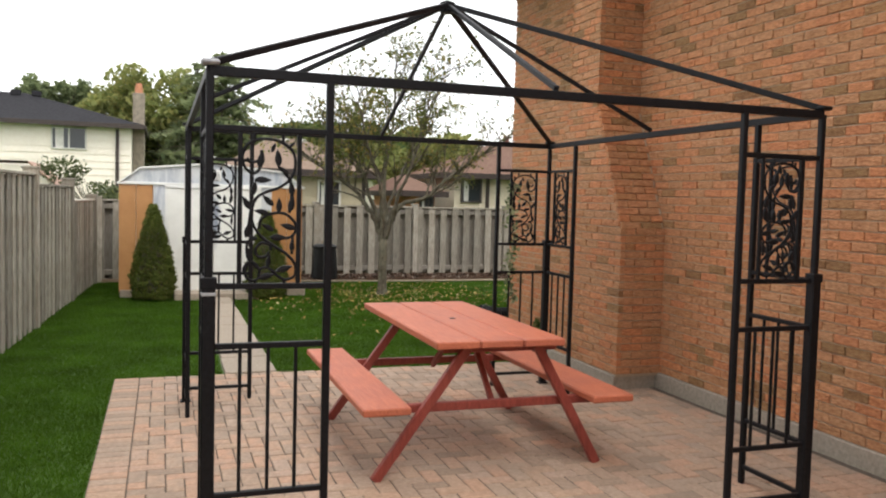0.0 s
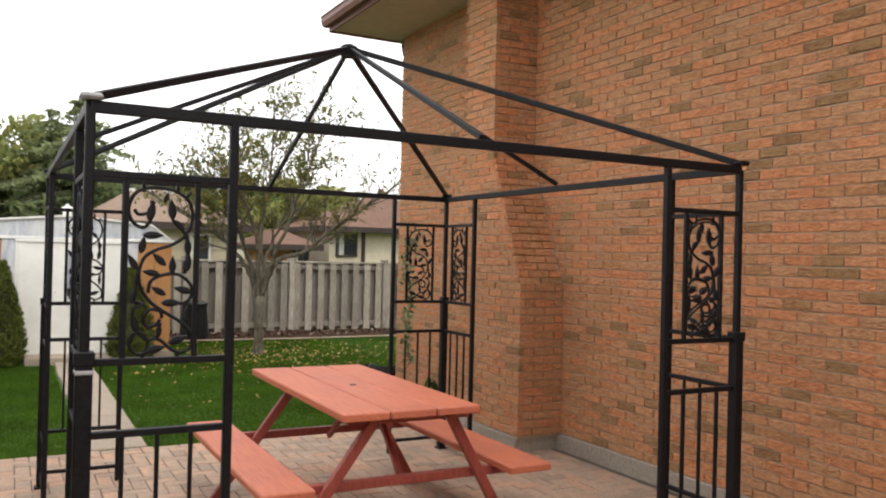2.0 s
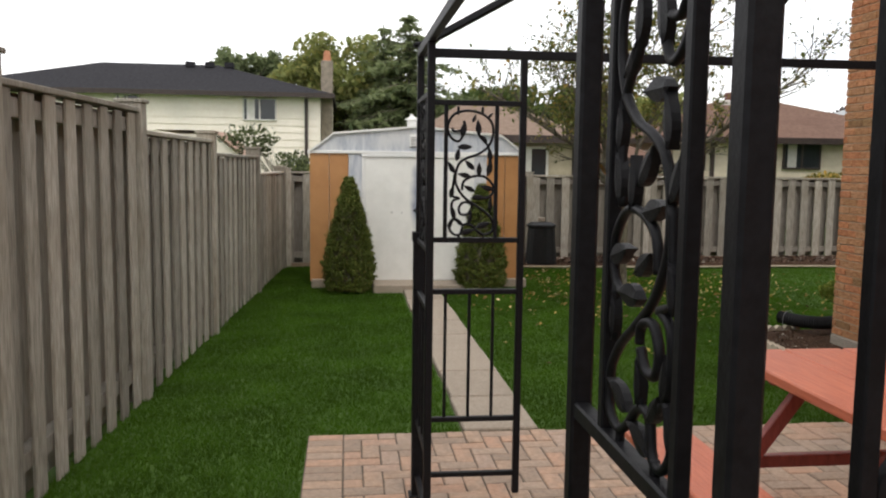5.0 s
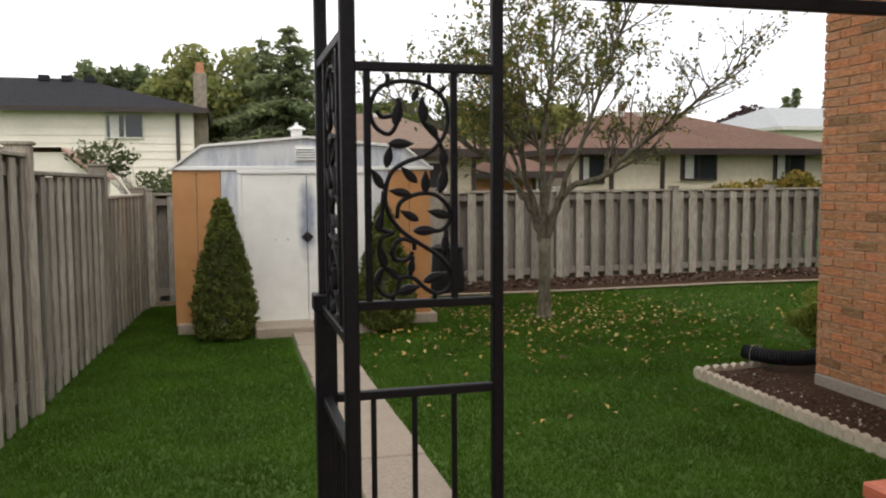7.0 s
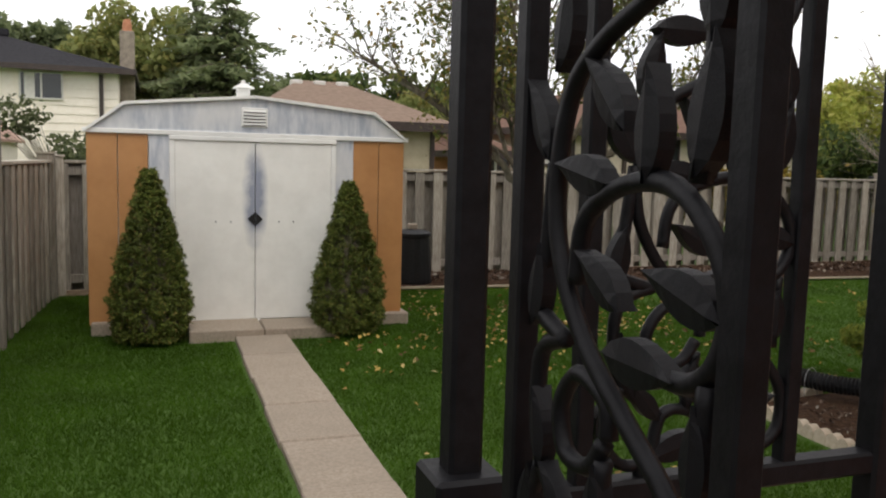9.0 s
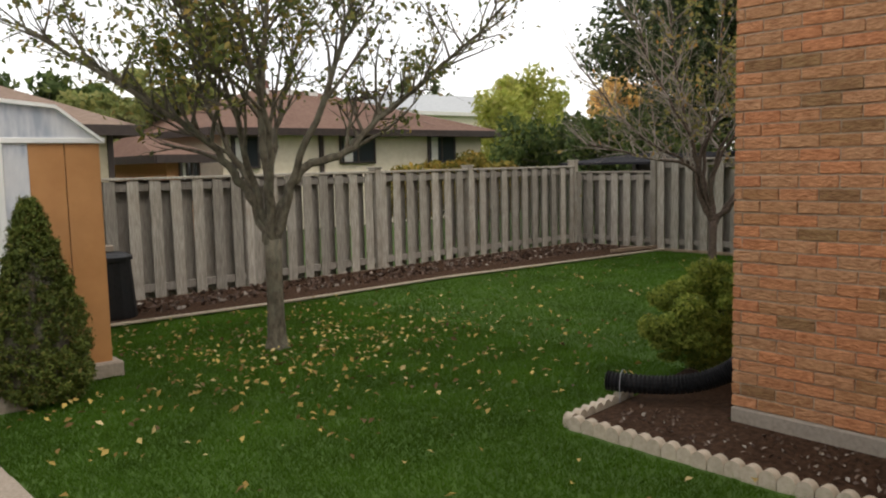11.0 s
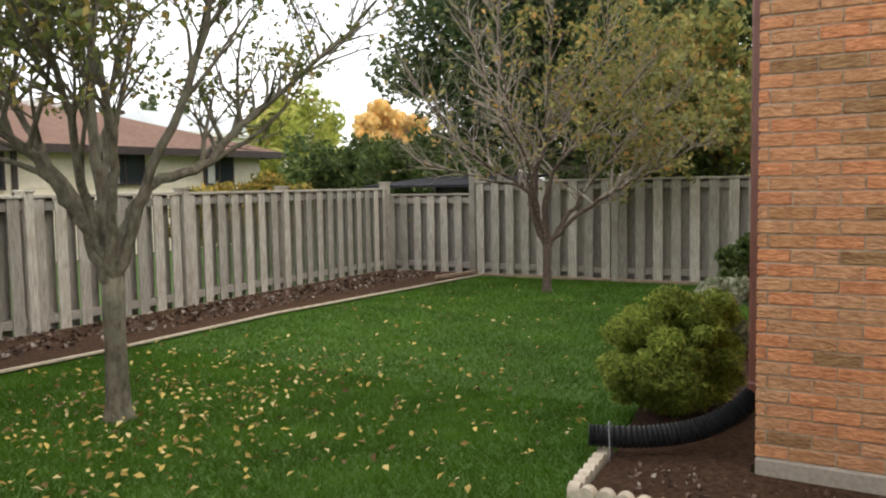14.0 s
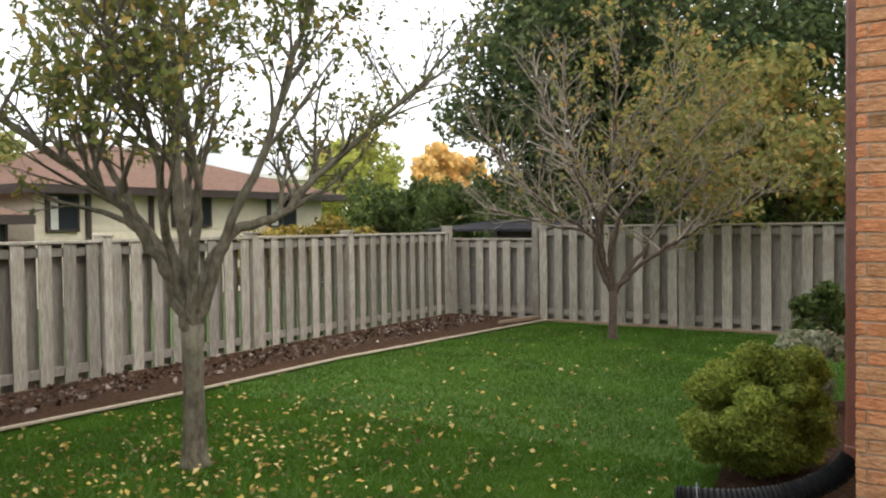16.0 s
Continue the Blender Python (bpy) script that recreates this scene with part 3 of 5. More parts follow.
# ---- shed ----
shed = thing("garden_shed", "white metal garden shed with orange panels and sliding doors", "shed", at=(-0.035, 0.02, -0.03))
SX0, SX1, SY0, SY1 = -0.76, 2.00, 9.94, 11.6
GAB = [(SX0, 1.75), (-0.46, 1.98), (0.62, 2.08), (1.70, 1.98), (SX1, 1.75)]
part("body", Mesh().box(SX0 + 0.02, SX1 - 0.02, SY0 + 0.03, SY1, 0.09, 1.74).prism([(x * 0.985 + 0.01, z - 0.02) for x, z in GAB], 1, SY0 + 0.02, SY1), shed_white, shed)
part("gable", Mesh().prism(GAB, 1, SY0 - 0.012, SY0 + 0.02), shed_worn, shed, "bare galvanised gable")
for a, b in zip(GAB, GAB[1:]):
    part("roof_sheet", Mesh().add([(a[0], SY0 - 0.05, a[1] + 0.012), (b[0], SY0 - 0.05, b[1] + 0.012), (b[0], SY1 + 0.05, b[1] + 0.012), (a[0], SY1 + 0.05, a[1] + 0.012),
                                   (a[0], SY0 - 0.05, a[1] - 0.014), (b[0], SY0 - 0.05, b[1] - 0.014), (b[0], SY1 + 0.05, b[1] - 0.014), (a[0], SY1 + 0.05, a[1] - 0.014)],
                                  [(0, 1, 2, 3), (4, 7, 6, 5), (0, 4, 5, 1), (2, 6, 7, 3), (0, 3, 7, 4), (1, 5, 6, 2)]), shed_white, shed)
part("eave_trim", Mesh().box(SX0 - 0.03, SX1 + 0.03, SY0 - 0.03, SY0 - 0.005, 1.725, 1.765, 0.005), shed_white, shed)
for x0, x1, n in ((SX0, -0.27, 2), (1.51, SX1, 2)):
    w = (x1 - x0) / n
    for i in range(n):
        box_part("panel", (x0 + i * w, x0 + (i + 1) * w - 0.006, SY0 - 0.004, SY0 + 0.02, 0.09, 1.73), shed_orange, shed, 0.003, "orange panel")
for y0, y1 in ((SY0 + 0.02, SY0 + 0.5), (SY0 + 0.5, SY0 + 0.95), (SY0 + 0.95, SY1)):
    for x0, x1 in ((SX0 - 0.0, SX0 + 0.015), (SX1 - 0.015, SX1)):
        box_part("panel", (x0, x1, y0 + 0.003, y1 - 0.003, 0.09, 1.73), shed_orange, shed, 0.003, "orange panel")
for x0, x1 in ((-0.27, -0.105), (1.345, 1.51)):
    box_part("door_surround", (x0, x1, SY0 - 0.008, SY0 + 0.02, 0.09, 1.73), shed_worn, shed, 0.003, "bare galvanised strip")
for x0, x1 in ((-0.105, -0.06), (1.30, 1.345)):
    box_part("door_frame", (x0, x1, SY0 - 0.03, SY0 + 0.01, 0.09, 1.725), shed_white, shed, 0.005)
box_part("door_track", (-0.105, 1.345, SY0 - 0.04, SY0 - 0.002, 1.685, 1.725), shed_white, shed, 0.005)
box_part("door_sill", (-0.105, 1.345, SY0 - 0.04, SY0 + 0.01, 0.07, 0.10), shed_white, shed, 0.005)


def door_metal():
    """White sheet worn to bare metal round the handles."""
    m = surface("worn_white_door_sheet", (0.76, 0.76, 0.71), (0.83, 0.83, 0.78), 6, 0.5, 0.06)
    n, l = m.node_tree.nodes, m.node_tree.links
    b = n["Principled BSDF"]
    col = b.inputs["Base Color"].links[0].from_socket
    co, mp, gr, nz, ad, rg, mx = (n.new(k) for k in ("ShaderNodeTexCoord", "ShaderNodeMapping", "ShaderNodeTexGradient", "ShaderNodeTexNoise", "ShaderNodeMath", "ShaderNodeMapRange", "ShaderNodeMixRGB"))
    mp.inputs["Location"].default_value = (-0.62 * 7.5, 0, -1.2 * 1.75)
    mp.inputs["Scale"].default_value = (7.5, 0.0, 1.75)
    gr.gradient_type = "SPHERICAL"
    l.new(co.outputs["Object"], mp.inputs[0])
    l.new(mp.outputs[0], gr.inputs[0])
    nz.inputs["Scale"].default_value, nz.inputs["Detail"].default_value = 9, 6
    l.new(co.outputs["Object"], nz.inputs["Vector"])
    ad.operation = "MULTIPLY"
    l.new(gr.outputs["Fac"], ad.inputs[0])
    l.new(nz.outputs["Fac"], ad.inputs[1])
    rg.inputs[1].default_value, rg.inputs[2].default_value = 0.04, 0.32
    l.new(ad.outputs[0], rg.inputs[0])
    mx.inputs[2].default_value = (0.28, 0.31, 0.38, 1)
    l.new(rg.outputs[0], mx.inputs[0])
    l.new(col, mx.inputs[1])
    l.new(mx.outputs[0], b.inputs["Base Color"])
    return m


door_sheet = door_metal()
for x0, x1, hx in ((-0.06, 0.618, 0.58), (0.624, 1.30, 0.66)):
    door = box_part("sliding_door", (x0, x1, SY0 - 0.022, SY0 - 0.004, 0.10, 1.685), door_sheet, shed, 0.004)
    s = 1 if hx < 0.62 else -1
    part("handle", Mesh().prism([(hx - 0.028 * s, 1.005), (0.618 if s > 0 else 0.624, 0.945), (0.618 if s > 0 else 0.624, 1.065)], 1, SY0 - 0.03, SY0 - 0.022), plastic_black, door, "black handle plate")
    for dx in (0.17, 0.30):
        part("bolt", Mesh().tube([(hx - dx * s, SY0 - 0.022, 0.98), (hx - dx * s, SY0 - 0.028, 0.98)], [0.007, 0.005], 8), plastic_black, door)
vent = part("gable_vent", Mesh().box(0.50, 0.73, SY0 - 0.022, SY0 - 0.01, 1.815, 1.985, 0.006), shed_white, shed)
for i in range(5):
    z = 1.835 + i * 0.028
    part("louvre", Mesh().add([(0.52, SY0 - 0.022, z + 0.02), (0.71, SY0 - 0.022, z + 0.02), (0.71, SY0 - 0.04, z), (0.52, SY0 - 0.04, z)], [(0, 1, 2, 3)]).box(0.52, 0.71, SY0 - 0.041, SY0 - 0.037, z - 0.002, z + 0.004), shed_white, vent)
    part("slot", Mesh().box(0.52, 0.71, SY0 - 0.026, SY0 - 0.0225, z - 0.008, z + 0.001), plastic_black, vent, "dark slot")
pot = part("roof_ventilator", Mesh().box(0.50, 0.66, 10.50, 10.66, 2.05, 2.09, 0.006).box(0.52, 0.64, 10.52, 10.64, 2.09, 2.20, 0.004), shed_white, shed)
cx_, cy_ = 0.58, 10.58
part("ventilator_cap", Mesh().add([(cx_ + a * w, cy_ + b * w, z) for w, z in ((0.1, 2.20), (0.02, 2.25)) for a, b in ((-1, -1), (1, -1), (1, 1), (-1, 1))],
                                  [(0, 1, 2, 3), (0, 4, 5, 1), (1, 5, 6, 2), (2, 6, 7, 3), (3, 7, 4, 0), (4, 7, 6, 5)]).box(0.56, 0.60, 10.56, 10.60, 2.25, 2.275, 0.003), shed_white, pot)
for x0 in (SX0 - 0.02, SX1 - 0.28):
    tagged(box_part("concrete_block", (x0, x0 + 0.3, SY0 - 0.05, SY0 + 0.2, -0.03, 0.09), path_concrete, None, 0.012), "pale concrete block under the shed corner", "block", "shed blocks")


# ---- living things ----
def leaf_cloud(points, normals, size, rng, fold=0.25, aspect=1.6, jitter=0.6):
    """Leaves as two-sided folded diamonds at points, facing roughly along normals: arrays of vertices and faces."""
    n = len(points)
    p = np.asarray(points, float)
    d = np.asarray(normals, float) + rng.normal(0, jitter, (n, 3))
    d /= np.linalg.norm(d, axis=1)[:, None] + 1e-9
    a = np.cross(d, rng.normal(0, 1, (n, 3)))
    a /= np.linalg.norm(a, axis=1)[:, None] + 1e-9
    b = np.cross(d, a)
    s = size * rng.uniform(0.6, 1.3, n)[:, None]
    v = np.stack([p - a * s * aspect / 2, p + b * s * 0.42 + d * s * fold, p + a * s * aspect / 2, p - b * s * 0.42 + d * s * fold], 1).reshape(-1, 3)
    k = np.arange(n)[:, None] * 4
    f = np.concatenate([k + np.array([[0, 1, 2]]), k + np.array([[0, 2, 3]])], 0)
    return v, f


def raw_mesh(name, v, f, material):
    v, f = np.asarray(v, np.float32), np.asarray(f, np.int32)
    me = bpy.data.meshes.new(name)
    me.vertices.add(len(v))
    me.vertices.foreach_set("co", v.ravel())
    w = f.shape[1]
    me.loops.add(f.size)
    me.loops.foreach_set("vertex_index", f.ravel())
    me.polygons.add(len(f))
    me.polygons.foreach_set("loop_start", np.arange(0, f.size, w, dtype=np.int32))
    me.update(calc_edges=True)
    me.materials.append(material)
    return me


def branch(mesh, tips, start, way, length, radius, depth, rng, droop=0.0, spread=0.6, lift=0.25, kids=3):
    """One limb that bends, tapers and forks; leaf places gather in tips."""
    n = max(3, int(length / 0.14))
    pts, rad, p, d = [start], [radius], Vector(start), Vector(way).normalized()
    bend = Vector((rng.normal(0, 1), rng.normal(0, 1), rng.normal(0, 0.5))) * 0.09
    for i in range(n):
        d = (d + bend + Vector((rng.normal(0, 0.07), rng.normal(0, 0.07), rng.normal(0, 0.06) + (lift - droop) * 0.16))).normalized()
        p = p + d * (length / n)
        pts.append(p.copy())
        rad.append(radius * (1 - 0.62 * (i + 1) / n))
    mesh.tube(pts, rad, 7 if depth >= 3 else (5 if depth == 2 else 3), caps=depth >= 3)
    if depth <= 1:
        for i in range(1, len(pts)):
            for _ in range(2 if depth else 3):
                tips.append((pts[i], d))
    if depth == 0:
        return
    for k in range(kids + (1 if depth > 2 else 0)):
        t = rng.uniform(0.3, 1.0) if k else 1.0
        i = min(n, max(1, int(t * n)))
        base = (pts[i] - pts[i - 1]).normalized()
        side = base.orthogonal().normalized()
        side.rotate(Matrix.Rotation(rng.uniform(0, 2 * math.pi), 3, base))
        nd = (base + side * rng.uniform(0.5, 1.1) * spread).normalized()
        branch(mesh, tips, pts[i], nd, length * rng.uniform(0.5, 0.78), rad[i] * 0.72, depth - 1, rng, droop, spread, lift, kids)


def young_tree(name, label, at, fork, limbs, trunk_r, seed, leaf_mat, leaf_count, leaf_size, lean=(0, 0), twig=0.75, bare=0.4, side=None, limb_bark=None, core=None):
    """A trunk, limbs along waypoints from the fork, twigs on their upper parts and single leaves."""
    rng = np.random.default_rng(seed)
    tree = thing(name, label, "tree", at=at)
    wood, tips = Mesh(), []
    pts = [(lean[0] * t * t, lean[1] * t * t, -0.05 + (fork + 0.05) * t) for t in (0, 0.04, 0.12, 0.3, 0.55, 0.8, 1.0)]
    wood.tube(pts, [trunk_r * k for k in (1.8, 1.4, 1.12, 1.0, 0.94, 0.98, 1.05)], 14)
    stem = wood
    wood = Mesh() if limb_bark else wood
    stem_bark = dark_bark if limb_bark else bark
    top = Vector(pts[-1])
    for k, way in enumerate(limbs):
        line = catmull([top - Vector((0, 0, 0.06))] + [top + Vector(p) for p in way], 5)
        line = [p + Vector((rng.normal(0, 0.012), rng.normal(0, 0.012), rng.normal(0, 0.008))) for p in line]
        n = len(line)
        r0 = trunk_r * (0.66 if k < 3 else 0.52)
        rad = [r0 * (1 - 0.82 * i / (n - 1)) + 0.004 for i in range(n)]
        stem.tube(line, rad, 8)
        for i in range(2, n):
            t = i / (n - 1)
            if t < bare:
                continue
            for _ in range(2 if t > 0.6 else 1):
                d = (line[i] - line[i - 1]).normalized()
                out = Vector((line[i].x, line[i].y, 0)).normalized() if line[i].xy.length > 0.05 else d.orthogonal()
                w = (d * 0.5 + out * rng.uniform(-0.3, 0.8) + Vector((rng.normal(0, 0.5), rng.normal(0, 0.5), rng.uniform(0.1, 0.9)))).normalized()
                branch(wood, tips, line[i], w, twig * rng.uniform(0.5, 1.1) * (1.15 - 0.4 * t), rad[i] * 0.6 + 0.002, 2, rng, 0.0, 0.85, 0.25, 3)
    part("trunk", stem, stem_bark, tree, smooth=True)
    if limb_bark:
        part("branchwork", wood, limb_bark, tree, smooth=True)
    wts = np.array([max(0.05, 0.5 + 0.5 * math.tanh(side[0] * p.x + side[1] * p.y + side[2])) if side else 1.0 for p, _ in tips])
    if core:
        wts *= np.array([0.12 + (0.5 + 0.5 * math.tanh(2.2 * (p.z - fork - core[0]))) * math.exp(-(p.xy.length / core[1]) ** 2) for p, _ in tips])
    pick = rng.choice(len(tips), leaf_count, p=wts / wts.sum())
    pos = np.array([tips[i][0] for i in pick]) + rng.normal(0, 0.028, (leaf_count, 3))
    v, f = leaf_cloud(pos, np.tile((0, 0, 0.5), (leaf_count, 1)), leaf_size, rng)
    part("crown", raw_mesh("crown", v, f, leaf_mat), None, tree)
    return tree


pear_leaf = leafy("olive_green_leaf", [(0.0, (0.075, 0.10, 0.027)), (0.5, (0.15, 0.175, 0.045)), (0.8, (0.24, 0.22, 0.06)), (1.0, (0.33, 0.22, 0.06))], glow=0.42)
rust_leaf = leafy("olive_and_rust_leaf", [(0.0, (0.14, 0.16, 0.05)), (0.5, (0.25, 0.245, 0.075)), (0.85, (0.36, 0.285, 0.085)), (1.0, (0.46, 0.22, 0.07))], glow=0.45)
maple_leaf = leafy("dark_green_leaf", [(0.0, (0.04, 0.065, 0.026)), (0.6, (0.08, 0.115, 0.042)), (1.0, (0.145, 0.17, 0.06))], glow=0.45)
mid_leaf = leafy("yellowing_green_leaf", [(0.0, (0.19, 0.23, 0.075)), (0.6, (0.31, 0.335, 0.12)), (1.0, (0.42, 0.39, 0.14))], glow=0.6)
lime_leaf = leafy("lime_green_leaf", [(0.0, (0.28, 0.33, 0.06)), (0.6, (0.42, 0.44, 0.10)), (1.0, (0.55, 0.52, 0.16))], glow=0.5)
amber_leaf = leafy("amber_leaf", [(0.0, (0.72, 0.46, 0.15)), (1.0, (0.86, 0.66, 0.30))], glow=0.5)
gold_leaf = leafy("gold_green_leaf", [(0.0, (0.11, 0.11, 0.02)), (0.6, (0.24, 0.19, 0.035)), (1.0, (0.40, 0.25, 0.05))])
spruce_leaf = leafy("blue_green_needles", [(0.0, (0.13, 0.17, 0.085)), (1.0, (0.30, 0.345, 0.17))], glow=0.6)
cedar_leaf = leafy("fresh_cedar_sprays", [(0.0, (0.10, 0.155, 0.026)), (0.5, (0.25, 0.315, 0.052)), (1.0, (0.45, 0.47, 0.095))], glow=0.45)
dark_cedar = leafy("deep_green_sprays", [(0.0, (0.05, 0.08, 0.025)), (0.6, (0.10, 0.145, 0.04)), (1.0, (0.18, 0.21, 0.06))], glow=0.35)
plum_leaf = leafy("purple_brown_leaf", [(0.0, (0.04, 0.026, 0.025)), (1.0, (0.10, 0.06, 0.05))], glow=0.15)

young_tree("lawn_tree", "young ornamental tree with sparse olive leaves on the lawn", (3.3, 9.87, 0), 0.90,
           [[(-0.12, 0.05, 0.3), (-0.28, 0.08, 0.55), (-0.55, 0.1, 0.85), (-1.0, 0.15, 1.15), (-1.75, 0.2, 1.6)],
            [(0.15, -0.02, 0.35), (0.3, -0.05, 0.58), (0.7, -0.12, 0.72), (1.0, -0.18, 1.0), (1.6, -0.3, 1.45), (2.3, -0.4, 2.0)],
            [(0.05, 0.1, 0.4), (0.05, 0.2, 1.0), (0.2, 0.3, 1.9), (0.25, 0.35, 2.9)],
            [(-0.06, -0.1, 0.4), (-0.15, -0.25, 0.9), (-0.4, -0.4, 1.6), (-0.6, -0.5, 2.4)],
            [(0.12, -0.15, 0.45), (0.3, -0.35, 1.1), (0.55, -0.5, 1.9), (0.8, -0.6, 2.7)],
            [(-0.1, 0.2, 0.5), (-0.25, 0.55, 1.1), (-0.3, 0.9, 1.9)],
            [(0.1, 0.2, 0.5), (0.5, 0.6, 1.2), (0.9, 0.8, 2.0)],
            [(-0.15, 0.0, 0.45), (-0.45, -0.25, 1.1), (-0.95, -0.55, 1.7)]],
           0.072, 14, pear_leaf, 9800, 0.041, bare=0.46, core=(1.0, 1.5))


def across(rows):
    """Waypoints (sideways, depth, up) of a limb seen square from the patio."""
    return [(0.57 * a + 0.82 * d, -0.82 * a + 0.57 * d, z) for a, d, z in rows]


young_tree("corner_tree", "small half-bare tree with pale twigs and olive leaves before the fence", (10.27, 9.9, 0), 0.62,
           [across(w) for w in (
               [(-0.13, 0.0, 0.3), (-0.2, 0.02, 0.75), (-0.05, 0.05, 1.25), (0.3, 0.1, 1.75), (0.7, 0.2, 2.4), (0.95, 0.25, 3.1)],
               [(0.12, 0.0, 0.1), (0.45, -0.1, 0.42), (0.85, -0.2, 0.68), (1.35, -0.25, 0.95), (2.0, -0.3, 1.3)],
               [(0.12, 0.05, 0.12), (0.42, 0.15, 0.5), (0.8, 0.3, 0.95), (1.3, 0.4, 1.5), (2.0, 0.5, 2.0)],
               [(-0.2, -0.03, 0.35), (-0.32, -0.05, 0.8), (-0.8, -0.15, 1.05), (-1.3, -0.2, 1.5), (-1.75, -0.25, 2.1)],
               [(-0.16, 0.03, 0.4), (-0.25, 0.1, 0.9), (-0.4, 0.2, 1.6), (-0.55, 0.3, 2.4), (-0.6, 0.3, 3.2)],
               [(-0.2, -0.05, 0.4), (-0.3, -0.1, 0.75), (-0.9, -0.3, 0.9), (-1.7, -0.5, 1.1)],
               [(-0.12, 0.05, 0.5), (-0.1, 0.1, 1.1), (0.05, 0.15, 1.9), (0.15, 0.2, 3.3)],
               [(-0.05, -0.1, 0.5), (0.1, -0.3, 1.1), (0.6, -0.5, 1.6), (1.3, -0.6, 2.4)],
               [(-0.15, -0.1, 0.5), (-0.35, -0.3, 1.2), (-0.8, -0.5, 2.0), (-1.1, -0.6, 2.8)],
               [(0.0, 0.1, 0.6), (0.3, 0.4, 1.2), (1.0, 0.8, 1.9), (1.6, 0.9, 2.7)])],
           0.056, 11, rust_leaf, 5600, 0.056, lean=(0.02, 0.0), twig=0.85, bare=0.42, side=(1.0, -1.1, 0.1), limb_bark=pale_bark)


def crown_points(blobs, count, rng, shell=0.35):
    """Points near the surfaces of ellipsoids (x, y, z, rx, ry, rz), with their outward directions."""
    vol = np.array([b[3] * b[4] + b[4] * b[5] + b[3] * b[5] for b in blobs])
    pick = rng.choice(len(blobs), count, p=vol / vol.sum())
    d = rng.normal(0, 1, (count, 3))
    d /= np.linalg.norm(d, axis=1)[:, None]
    r = 1 - shell * rng.random(count) ** 1.5 + rng.normal(0, 0.05, count)
    b = np.array(blobs)[pick]
    return b[:, :3] + d * r[:, None] * b[:, 3:], d


def bushy(name, label, category, at, blobs, count, size, material, seed, trunk=None, aspect=1.6, sub=14, jitter=0.6, clump=(0.25, 0.48)):
    """A tree or shrub whose crown is made of many clumps of leaves; trunk: (radius, height)."""
    rng = np.random.default_rng(seed)
    ob = thing(name, label, category, at=at)
    wood = Mesh()
    if trunk:
        r, h = trunk
        wood.tube([(0, 0, -0.1), (0.02, 0, h * 0.5), (0, 0.03, h)], [r * 1.3, r, r * 0.7], 10)
    small = []
    for b in blobs:
        for _ in range(sub):
            d = rng.normal(0, 1, 3)
            d /= np.linalg.norm(d)
            k = rng.uniform(*clump)
            q = np.array(b[:3]) + d * np.array(b[3:]) * rng.uniform(0.45, 0.9)
            small.append((*q, b[3] * k, b[4] * k, b[5] * k * 0.8))
            if trunk:
                e = Vector(q)
                s = Vector((0, 0, min(trunk[1], max(0.2, q[2] * 0.6))))
                wood.tube([s, s.lerp(e, 0.5) + Vector((0, 0, 0.06 * (e - s).length)), e], [trunk[0] * 0.35, trunk[0] * 0.2, trunk[0] * 0.05], 4, False)
    p, d = crown_points(small, count, rng, 0.6)
    v, f = leaf_cloud(p, d * 0.6, size, rng, aspect=aspect, jitter=jitter)
    if wood.v:
        part("trunk", wood, bark, ob)
    part("crown" if category == "tree" else "foliage", raw_mesh("foliage", v, f, material), None, ob)
    return ob


def spruce(name, label, at, height, width, seed, material, leaders=1, tiers=26, per=11, size=0.22):
    rng = np.random.default_rng(seed)
    ob = thing(name, label, "tree", at=at)
    wood, pts, dirs = Mesh(), [], []
    wood.tube([(0, 0, -0.1), (0, 0, height * 0.97)], [height * 0.02, 0.02], 7)
    for i in range(tiers):
        t = i / tiers
        z = height * (0.06 + 0.92 * t)
        reach = width * (1 - t) ** 0.8 * (0.8 + 0.2 * math.sin(i * 2.1))
        for k in range(per):
            a = rng.uniform(0, 2 * math.pi)
            le = reach * rng.uniform(0.35, 1.25) + 0.08
            tip = Vector((math.cos(a) * le, math.sin(a) * le, z - 0.22 * le + rng.normal(0, 0.08)))
            wood.tube([(0, 0, z), Vector((0, 0, z)).lerp(tip, 0.5) + Vector((0, 0, 0.05 * le)), tip], [0.03, 0.02, 0.006], 3, False)
            m = max(4, int(le / size * 3.0))
            for j in range(m):
                u = 0.15 + 0.9 * j / m
                q = Vector((0, 0, z)).lerp(tip, u)
                w = 0.22 * le * (1 - 0.6 * u)
                pts.append((q.x + rng.normal(0, w * 0.5), q.y + rng.normal(0, w * 0.5), q.z + rng.normal(-0.05, 0.06)))
                dirs.append((0, 0, 1))
    v, f = leaf_cloud(np.array(pts), np.array(dirs), size, rng, aspect=2.4, jitter=0.5)
    part("trunk", wood, bark, ob)
    part("crown", raw_mesh("needles", v, f, material), None, ob)
    return ob


